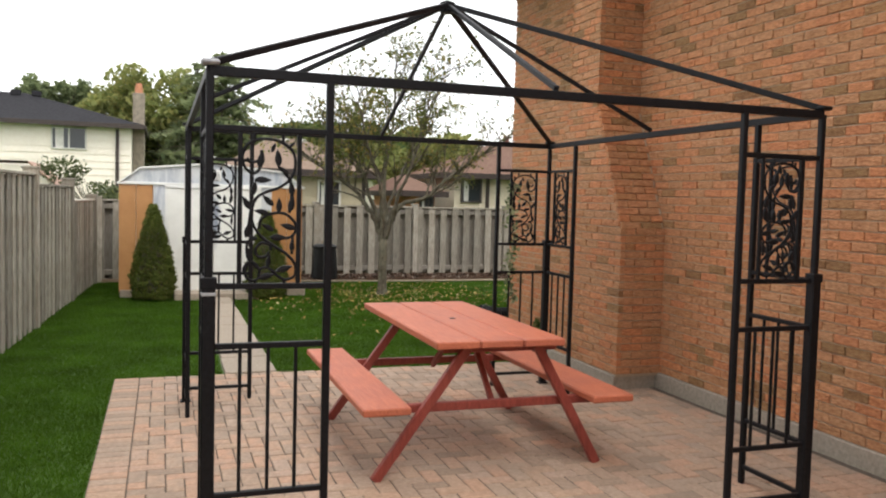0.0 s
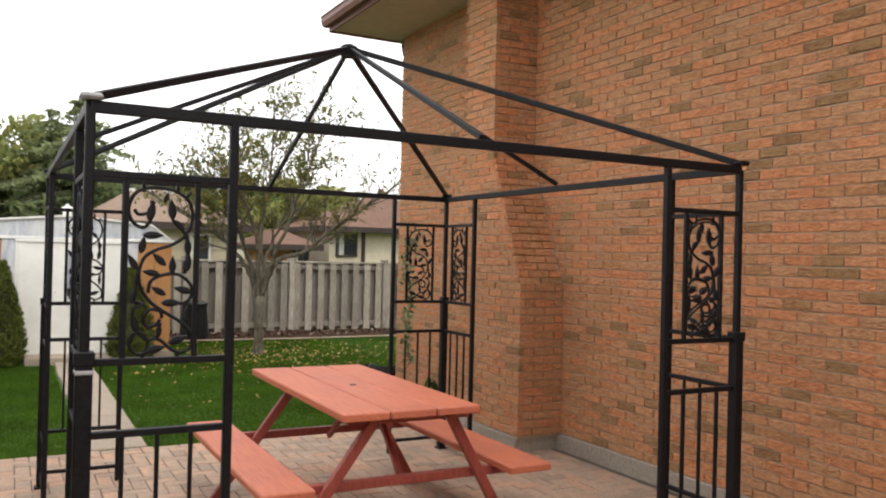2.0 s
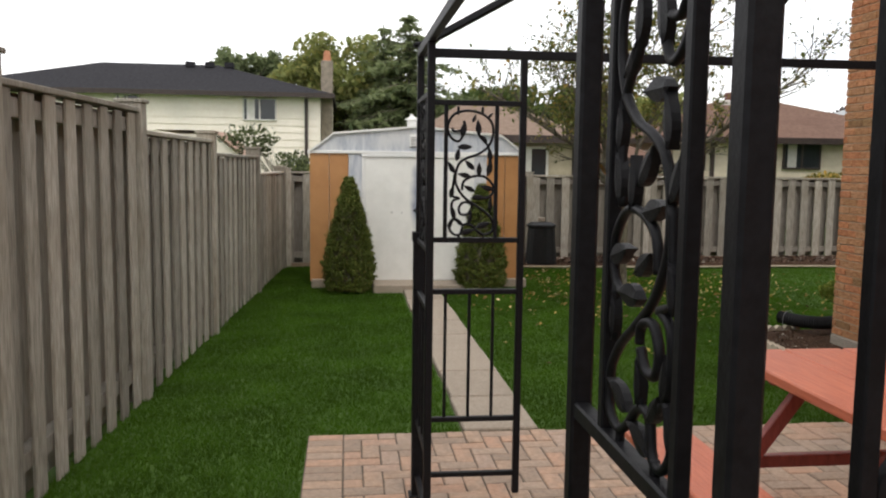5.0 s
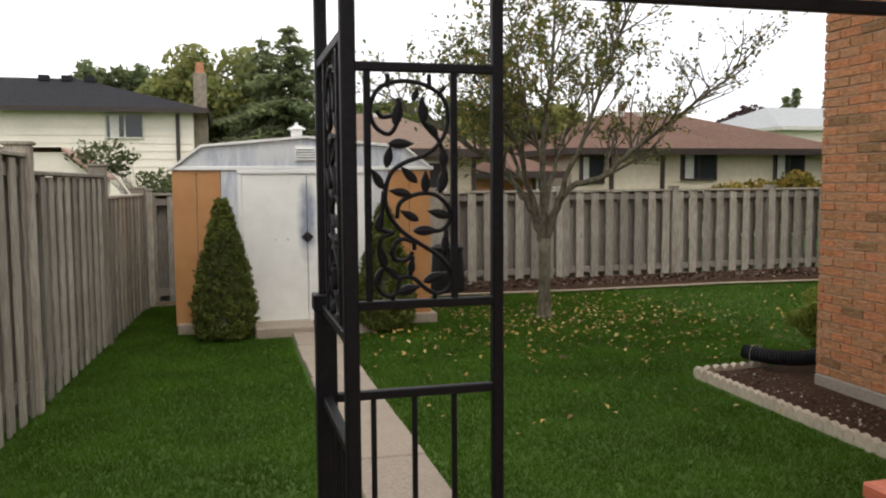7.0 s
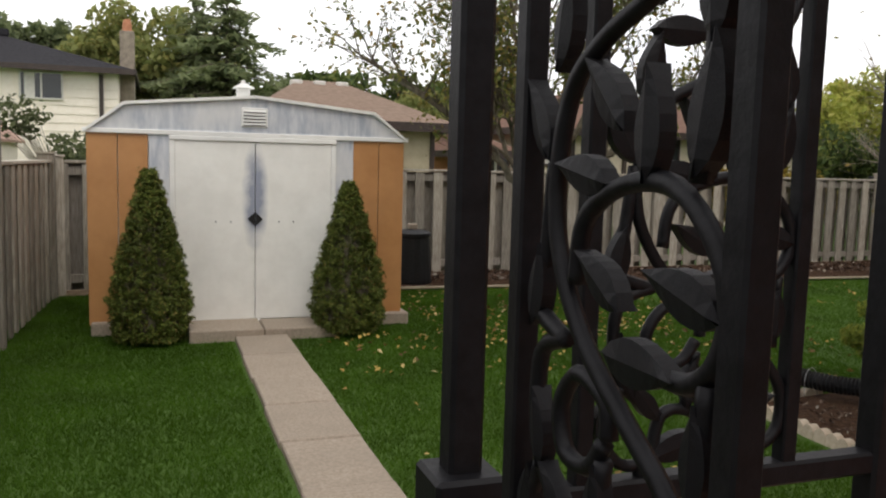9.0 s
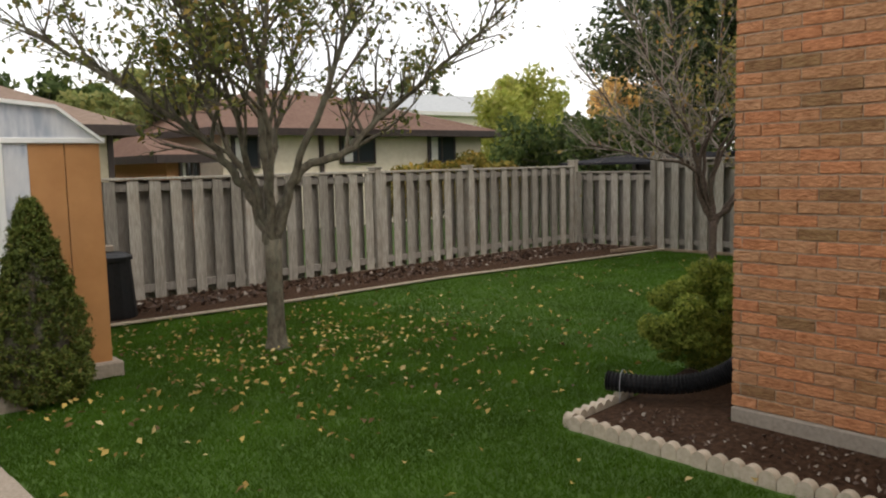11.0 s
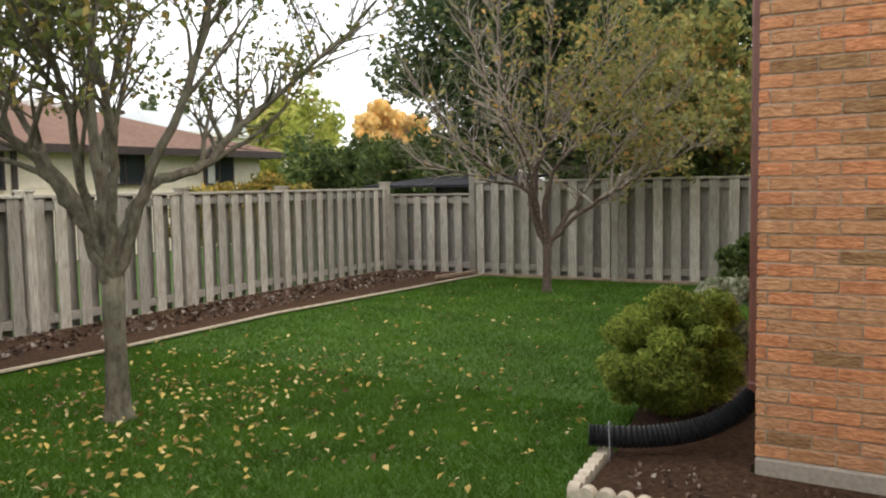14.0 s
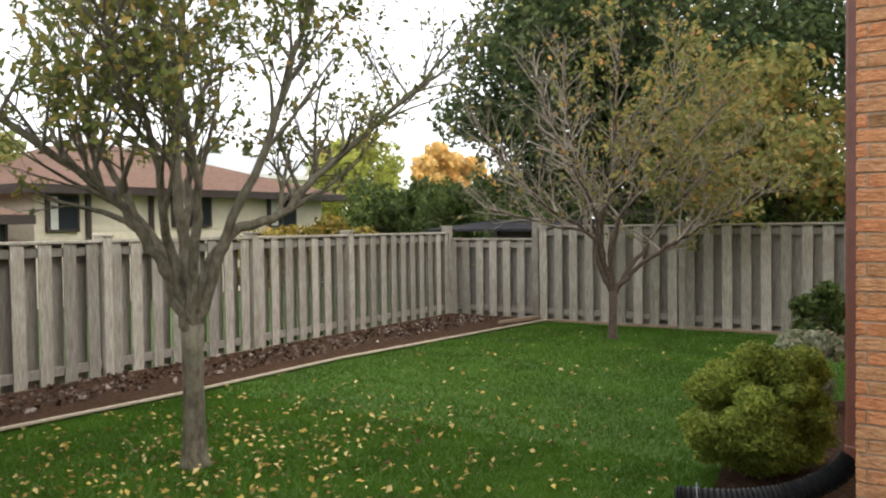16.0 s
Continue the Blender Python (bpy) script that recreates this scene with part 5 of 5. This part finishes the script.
def scallop(parent, x, y, turn):
    """A cast edging block with a rounded top."""
    n = 9
    prof = [(-0.042, -0.03)] + [(-0.042 * math.cos(math.pi * i / n), 0.012 + 0.042 * math.sin(math.pi * i / n)) for i in range(n + 1)] + [(0.042, -0.03)]
    ob = part("edging_block", Mesh().prism(prof, 1, -0.028, 0.028), limestone, parent)
    ob.matrix_basis = Matrix.Translation((x, y, 0)) @ Matrix.Rotation(turn, 4, "Z")


stone_edge = tagged(new("scalloped_edging"), "cream scalloped concrete edging round the corner bed", "edging", kind="structure")
for i in range(28):
    scallop(stone_edge, 3.34 + 0.003 * (i % 3) + 0.003 * (28 - i) / 2, 6.70 - i * 0.088, radians(90 + 3 * math.sin(i * 1.9)))
for i in range(8):
    scallop(stone_edge, 3.41 + i * 0.088, 6.77 + 0.009 * i, radians(4 + 3 * math.sin(i * 2.3)))

spout = thing("downspout", "brown metal downspout with a black corrugated drain pipe", "downspout")
part("pipe", Mesh().box(4.20, 4.28, 6.075, 6.15, 0.42, WZ - 0.05, 0.012).box(4.195, 4.285, 6.072, 6.155, 0.30, 0.43, 0.012), brown_metal, spout)
part("elbow", Mesh().tube([(3.985, 6.11, WZ + 0.02), (3.98, 6.15, WZ - 0.08), (3.985, 6.11, WZ - 0.18)], 0.04, 8), plastic_black, spout)
track = catmull([(4.24, 6.12, 0.36), (4.20, 6.22, 0.25), (4.12, 6.4, 0.16), (4.0, 6.63, 0.125), (3.9, 6.89, 0.125)], 22)
hose = Mesh()
hose.tube(track, [0.055 + (0.008 if i % 2 else -0.004) for i in range(len(track))], 14, False)
hose.tube(track[-3:], 0.046, 14, False)
part("drain_pipe", hose, plastic_black, spout, "black corrugated drain pipe")
part("wire_hoop", Mesh().tube(catmull([(3.86, 6.76, 0.0), (3.865, 6.765, 0.15), (3.93, 6.79, 0.205), (4.0, 6.80, 0.15), (4.01, 6.80, 0.0)], 5), 0.0025, 5), cap_grey, spout, "thin wire hoop")

side_spout = thing("downspout", "ribbed brown aluminium downspout beside the quoins", "downspout")
rib = [(-0.075, 0)] + [(-0.075 + 0.15 * i / 12, 0.055 + (0.006 if i % 2 else 0.0)) for i in range(13)] + [(0.075, 0)]
part("pipe", Mesh().prism([(3.945 - b, -0.83 + a) for a, b in rib], 2, 0.05, WZ), brown_metal, side_spout)

light_box = thing("wall_light", "small brown metal box light on the brick wall", "light")
part("housing", Mesh().box(WX - 0.06, WX + 0.02, -0.44, -0.28, 1.62, 1.775, 0.01), brown_metal, light_box)
part("lens", Mesh().box(WX - 0.068, WX - 0.058, -0.425, -0.295, 1.635, 1.755, 0.004), surface("frosted_brown_lens", (0.30, 0.18, 0.13), (0.38, 0.24, 0.18), 10, 0.35, 0.05), light_box, "dull brown lens")
part("top_plate", Mesh().box(WX - 0.05, WX, -0.40, -0.32, 1.775, 1.785, 0.002), cap_grey, light_box)

upper_window = tagged(new("window_1"), "upper window with a white sill", "window", kind="structure")
part("sill", Mesh().box(WX - 0.07, WX + 0.1, -1.3, 0.17, 3.45, 3.51, 0.008), white_paint, upper_window)
part("pane", Mesh().box(WX - 0.012, WX + 0.03, -1.2, 0.08, 3.55, WZ - 0.08), dark_glass, upper_window)
part("frame", Mesh().box(WX - 0.03, WX + 0.02, 0.06, 0.12, 3.51, WZ - 0.04, 0.004).box(WX - 0.03, WX + 0.02, -1.2, 0.06, 3.51, 3.56, 0.004), trim_dark, upper_window)

slot = thing("expansion_strip", "grey weather strip in a dark slot of the brick wall", "strip")
part("strip", Mesh().box(WX - 0.012, WX + 0.02, -0.515, -0.49, 0.13, 0.85, 0.003), cap_grey, slot)
part("slot", Mesh().box(WX - 0.009, WX + 0.02, -0.488, -0.468, 0.13, 0.86), plastic_black, slot)

bin_ = thing("compost_bin", "black plastic compost bin with a lid by the shed", "bin", at=(2.78, 12.28, 0))
part("body", Mesh().tube([(0, 0, 0.0), (0, 0, 0.04), (0, 0, 0.58), (0, 0, 0.6)], [0.25, 0.255, 0.215, 0.22], 20), plastic_black, bin_)
part("lid", Mesh().tube([(0, 0, 0.60), (0, 0, 0.635), (0, 0, 0.67), (0, 0, 0.68)], [0.235, 0.235, 0.17, 0.06], 20), plastic_black, bin_)
part("handle", Mesh().box(-0.06, 0.06, -0.03, 0.03, 0.68, 0.75, 0.012), path_concrete, bin_, "pale block on the lid")

# climbing plant on the gazebo's far corner
ivy_rng = np.random.default_rng(77)
vine = thing("climbing_vine", "thin variegated vine climbing the gazebo panel", "vine")
stem = catmull([(2.70, 3.13, 0.75), (2.66, 3.14, 1.0), (2.70, 3.13, 1.25), (2.66, 3.14, 1.5), (2.69, 3.13, 1.72)], 8)
part("stem", Mesh().tube(stem, 0.004, 4), bark, vine)
ip = np.array([stem[i] for i in ivy_rng.integers(0, len(stem), 220)]) + ivy_rng.normal(0, 0.025, (220, 3))
lv, lf = leaf_cloud(ip, np.tile((0, -1, 0.3), (220, 1)), 0.032, ivy_rng)
part("leaves", raw_mesh("leaves", lv, lf, leafy("variegated_ivy", [(0.0, (0.06, 0.1, 0.03)), (1.0, (0.4, 0.42, 0.25))])), None, vine)
bushy("low_plant", "small green plant in the corner bed", "plant", (3.75, 4.75, 0.02), [(0, 0, 0.16, 0.14, 0.16, 0.14)], 700, 0.03, dark_cedar, 81, (0.01, 0.1))

# pale chips and stray leaves on the mulch
chip_rng = np.random.default_rng(5)


def scatter_flat(name, label, category, xy, z, size, material, lift=0.4):
    n = len(xy)
    p = np.column_stack([xy, np.full(n, z) + chip_rng.uniform(0, 0.012, n)])
    v, f = leaf_cloud(p, np.tile((0, 0, 1.0), (n, 1)), size, chip_rng, aspect=1.4, jitter=lift)
    return tagged(part(name, raw_mesh(name, v, f, material), None), label, category, kind="stuff")


u = chip_rng.random((1500, 2))
scatter_flat("bark_chips", "bark chips and crumbs on the flower bed", "mulch", np.column_stack([2.3 + u[:, 0] * 9.1, 12.15 + u[:, 1] * 0.95 + u[:, 0] * 0.1]), 0.02, 0.05, leafy("bark_chip", [(0.0, (0.05, 0.032, 0.024)), (0.8, (0.14, 0.09, 0.065)), (1.0, (0.42, 0.38, 0.32))], glow=0.0), 0.9)
u = chip_rng.random((260, 2))
scatter_flat("bark_chips", "pale chips on the corner bed", "mulch", np.column_stack([3.5 + u[:, 0] * 0.42, 4.3 + u[:, 1] * 2.3]), 0.03, 0.022, leafy("pale_chip", [(0.0, (0.08, 0.05, 0.04)), (0.7, (0.2, 0.15, 0.11)), (1.0, (0.5, 0.47, 0.4))], glow=0.0), 0.9)
g = chip_rng.normal(0, 1, (1000, 2)) * (1.3, 1.05) + (3.2, 9.6)
g2 = np.column_stack([chip_rng.uniform(1.0, 10.5, 450), chip_rng.uniform(5.5, 12.0, 450)])
lawn_leaves = np.concatenate([g, g2])
ok = ~((lawn_leaves[:, 0] < 2.2) & (lawn_leaves[:, 1] > 9.4)) & (lawn_leaves[:, 1] < 11.75) & ~((lawn_leaves[:, 0] > 3.3) & (lawn_leaves[:, 1] < 7.0)) & (lawn_leaves[:, 0] > 0.9)
scatter_flat("fallen_leaves", "yellow and brown fallen leaves on the lawn", "leaves", lawn_leaves[ok], 0.006, 0.036, leafy("fallen_leaf", [(0.0, (0.10, 0.06, 0.025)), (0.35, (0.30, 0.20, 0.05)), (0.75, (0.52, 0.38, 0.10)), (1.0, (0.62, 0.5, 0.25))], glow=0.2), 0.45)

# ---- grass blades ----
grass_rng = np.random.default_rng(9)
grass_leaf = leafy("grass_blade", [(0.0, (0.058, 0.128, 0.009)), (0.6, (0.066, 0.142, 0.010)), (1.0, (0.080, 0.154, 0.013))], 0.7, 0.6)


def blades(name, label, x0, x1, y0, y1, count, h, keep):
    xy = np.column_stack([grass_rng.uniform(x0, x1, count), grass_rng.uniform(y0, y1, count)])
    xy = xy[keep(xy[:, 0], xy[:, 1])]
    n = len(xy)
    a = grass_rng.uniform(0, 2 * math.pi, n)
    w = grass_rng.uniform(0.0022, 0.0045, n)
    hh = h * grass_rng.uniform(0.5, 1.2, n)
    lean = grass_rng.normal(0, 0.65, (n, 2)) * hh[:, None]
    z0 = -0.03
    b0 = np.column_stack([xy[:, 0] - np.cos(a) * w, xy[:, 1] - np.sin(a) * w, np.full(n, z0)])
    b1 = np.column_stack([xy[:, 0] + np.cos(a) * w, xy[:, 1] + np.sin(a) * w, np.full(n, z0)])
    tp = np.column_stack([xy[:, 0] + lean[:, 0], xy[:, 1] + lean[:, 1], z0 + hh])
    v = np.stack([b0, b1, tp], 1).reshape(-1, 3)
    f = np.arange(3 * n).reshape(-1, 3)
    tagged(part(name, raw_mesh(name, v, f, grass_leaf), None), label, "grass", kind="stuff")


def lawn(x, y):
    left = -1.92 + (y - 1.0) * 0.0561
    on = x > left
    on &= ~((x > PATIO_X - 0.01) & (y < PATIO_Y + 0.01))
    on &= ~((x > 0.34) & (x < 0.83) & (y < 9.5))
    on &= ~((x > -0.02) & (x < 1.26) & (y > 9.44))
    on &= ~((x > SX0) & (x < SX1) & (y > SY0))
    on &= ~((x > 2.0) & (y > np.interp(x, [2.05, 4.6, 7.0, 11.6], [11.85, 11.75, 11.85, 11.55])))
    on &= ~((x > 3.3) & (y < 6.74) & (x < 4.2)) & ~((x > 4.1) & (x < 7.5) & (y < np.interp(x, [4.16, 5.4, 7.2, 7.6], [6.76, 7.0, 6.75, 5.97])))
    return on


blades("lawn_grass", "short mown green grass of the back lawn", -2.1, 5.0, 4.0, 12.2, 430000, 0.030, lawn)
blades("lawn_grass", "short mown green grass beside the patio", -2.1, -0.55, -1.0, 4.0, 66000, 0.030, lawn)
blades("lawn_grass", "short mown green grass before the far fence", 5.0, 11.7, 6.0, 12.2, 150000, 0.032, lawn)

# ---- bricks of the house wall and chimney ----
COURSE, BL, JOINT = 0.0665, 0.201, 0.009
NEAR = (0.9, 2.70, 0.14, 2.5)
brick_cache = {}


def brick_box(length, depth=0.05):
    """A brick with a rough, slightly bowed face towards -x; three shapes of each length."""
    key = (round(length, 3), round(depth, 3))
    if key not in brick_cache:
        rng = random.Random(str(key))
        made = []
        for _ in range(3):
            l, h, me = length - 0.006, COURSE - JOINT, Mesh()
            me.box(0, depth, -l / 2, l / 2, -h / 2, h / 2, 0.004)
            me.v = [(x + (rng.uniform(-0.004, 0.002) if x < 0.01 else 0), y + rng.uniform(-0.0015, 0.0015), z + rng.uniform(-0.0015, 0.0015)) for x, y, z in me.v]
            made.append(me)
        brick_cache[key] = made
    return brick_cache[key]


brick_data = {}
brick_rng = random.Random(3)


def lay(parent, joined, u0, u1, z, place, offset, part_test, key_mat=brick_one):
    """One course from u0 to u1 at height z; place(u) gives the pose of a brick whose middle is at u."""
    u = u0 - (offset % BL)
    while u < u1 - 0.02:
        a, b = max(u, u0), min(u + BL, u1)
        if b - a > 0.035:
            length = round((b - a) / 0.025) * 0.025 if b - a < BL - 0.001 else BL
            length = min(length, b - a + 0.006)
            forms = brick_box(length)
            i = brick_rng.randrange(3)
            m = place((a + b) / 2) @ Matrix.Translation((brick_rng.uniform(-0.003, 0.002), 0, 0))
            if part_test((a + b) / 2, z):
                k = (id(forms), i)
                if k not in brick_data:
                    brick_data[k] = forms[i].data("brick", key_mat)
                piece("brick", brick_data[k], parent, m)
            else:
                joined.add(forms[i].v, forms[i].f, m)
        u += BL


rest, n_course = Mesh(), int((WZ - 0.13) / COURSE)
picked = lambda u, z: NEAR[0] < u < NEAR[1] and NEAR[2] < z < NEAR[3] - 0.6
for c in range(n_course + 1):
    z = 0.13 + (c + 0.5) * COURSE
    if z > WZ:
        break
    lay(wall_house, rest, WY0 + 0.006, WY1, z, lambda u: Matrix.Translation((WX, u, z)), (c % 2) * BL / 2, picked)
stuff = part("bricks", rest, brick_many, wall_house)
stuff["kind"] = "stuff"


def chimney_edges(z):
    lo = 2.72 if z < 1.37 else (2.735 + (z - 1.37) / 1.11 * 0.48 if z < 2.48 else 3.20)
    hi = 4.16 if z < 1.62 else (4.16 - (z - 1.62) / 0.86 * 0.42 if z < 2.48 else 3.74)
    return lo, hi


rest, side_rest = Mesh(), Mesh()
for c in range(n_course + 1):
    z = 0.13 + (c + 0.5) * COURSE
    if z > WZ:
        break
    lo, hi = chimney_edges(z)
    lay(chimney, rest, lo, hi, z, lambda u: Matrix.Translation((CX, u, z)), (c % 2) * BL / 2, lambda u, zz: zz < 1.6)
    if 1.40 < z < 2.47:
        continue
    lay(chimney, side_rest, CX + 0.04, WX, z, lambda u: Matrix.Translation((u, lo, z)) @ Matrix.Rotation(radians(90), 4, "Z"), ((c + 1) % 2) * BL / 2, lambda u, zz: zz < 1.6)
# the sloping shoulder is faced with courses laid on the slant
SLANT = math.atan2(0.48, 1.11)
for c in range(18):
    y, z = 2.72 + math.sin(SLANT) * (c + 0.5) * COURSE, 1.38 + math.cos(SLANT) * (c + 0.5) * COURSE
    lay(chimney, side_rest, CX + 0.002, WX, z, lambda u: Matrix.Translation((u, y, z)) @ Matrix.Rotation(-SLANT, 4, "X") @ Matrix.Rotation(radians(90), 4, "Z"), (c % 2) * BL / 2, lambda u, zz: False)
for m_ in (rest, side_rest):
    part("bricks", m_, brick_many, chimney)["kind"] = "stuff"

# quoins: rough blocks, two courses high
quoins = thing("quoins", "rough-faced brick quoins at the wall's end", "quoins")
for i in range(int((WZ - 0.2) / (2 * COURSE))):
    z = 0.135 + (2 * i + 1) * COURSE
    y0, y1, z0, z1 = -0.725 - 0.01 * (i % 2), -0.53, z - COURSE + 0.012, z + COURSE - 0.010
    block = Mesh().box(WX - 0.006, WX + 0.05, y0, y1, z0, z1, 0.003)
    ny, nz = 8, 6
    hewn = [(WX - 0.007 - (0.0 if a in (0, ny) or b in (0, nz) else brick_rng.uniform(0.006, 0.026)), y0 + (y1 - y0) * a / ny, z0 + (z1 - z0) * b / nz) for b in range(nz + 1) for a in range(ny + 1)]
    block.add(hewn, [(b * (ny + 1) + a, (b + 1) * (ny + 1) + a, (b + 1) * (ny + 1) + a + 1, b * (ny + 1) + a + 1) for b in range(nz) for a in range(ny)])
    q = part("block", block, brick_one, quoins)
part("bed", Mesh().box(WX - 0.005, WX + 0.06, -0.73, -0.525, 0.13, WZ), mortar, quoins)

# ---- patio pavers: a border row, then herringbone ----
PL, PWD, GAP = 0.200, 0.100, 0.006


def paver(l, w):
    me = Mesh().box(-l / 2 + GAP / 2, l / 2 - GAP / 2, -w / 2 + GAP / 2, w / 2 - GAP / 2, -0.05, 0.0, 0.005)
    return me


paver_me = paver(PL, PWD)
paver_data = paver_me.data("paver", paver_one)
pav_rng = random.Random(8)
rest, used = Mesh(), 0


def put_paver(x, y, turn):
    global used
    m = Matrix.Translation((x, y, pav_rng.uniform(-0.003, 0.003))) @ Matrix.Rotation(turn + radians(pav_rng.uniform(-0.6, 0.6)), 4, "Z") @ Matrix.Rotation(radians(pav_rng.uniform(-0.5, 0.5)), 4, "X")
    if used < 300 and -0.6 < x < 1.1 and 1.2 < y < 4.2:
        piece("paver", paver_data, patio, m)
        used += 1
    else:
        rest.add(paver_me.v, paver_me.f, m)


BX = PATIO_X + PL
y = PATIO_Y - PWD / 2
while y > -8.9:
    put_paver(PATIO_X + PL / 2, y, 0)
    y -= PWD
half_me = paver(PWD, PWD)
NX, NY = int((3.91 - BX) / PWD), int((PATIO_Y + 8.95) / PWD)


def inside(cx, cy):
    x, y = BX + (cx + 0.5) * PWD, PATIO_Y - (cy + 0.5) * PWD
    return 0 <= cx < NX and 0 <= cy < NY and not (x > 3.47 and 2.72 < y < 4.18)


# herringbone: across where column - row is a multiple of four, along where it leaves three
for cx in range(-1, NX):
    for cy in range(-1, NY):
        kind = (cx - cy) % 4
        if kind not in (0, 3):
            continue
        other = (cx + 1, cy) if kind == 0 else (cx, cy + 1)
        both = [q for q in ((cx, cy), other) if inside(*q)]
        if len(both) == 2:
            mx, my = (cx + 1, cy + 0.5) if kind == 0 else (cx + 0.5, cy + 1)
            put_paver(BX + mx * PWD, PATIO_Y - my * PWD, 0 if kind == 0 else radians(90))
        elif both:
            rest.add(half_me.v, half_me.f, Matrix.Translation((BX + (both[0][0] + 0.5) * PWD, PATIO_Y - (both[0][1] + 0.5) * PWD, 0)))
part("pavers", rest, paver_many, patio)["kind"] = "stuff"
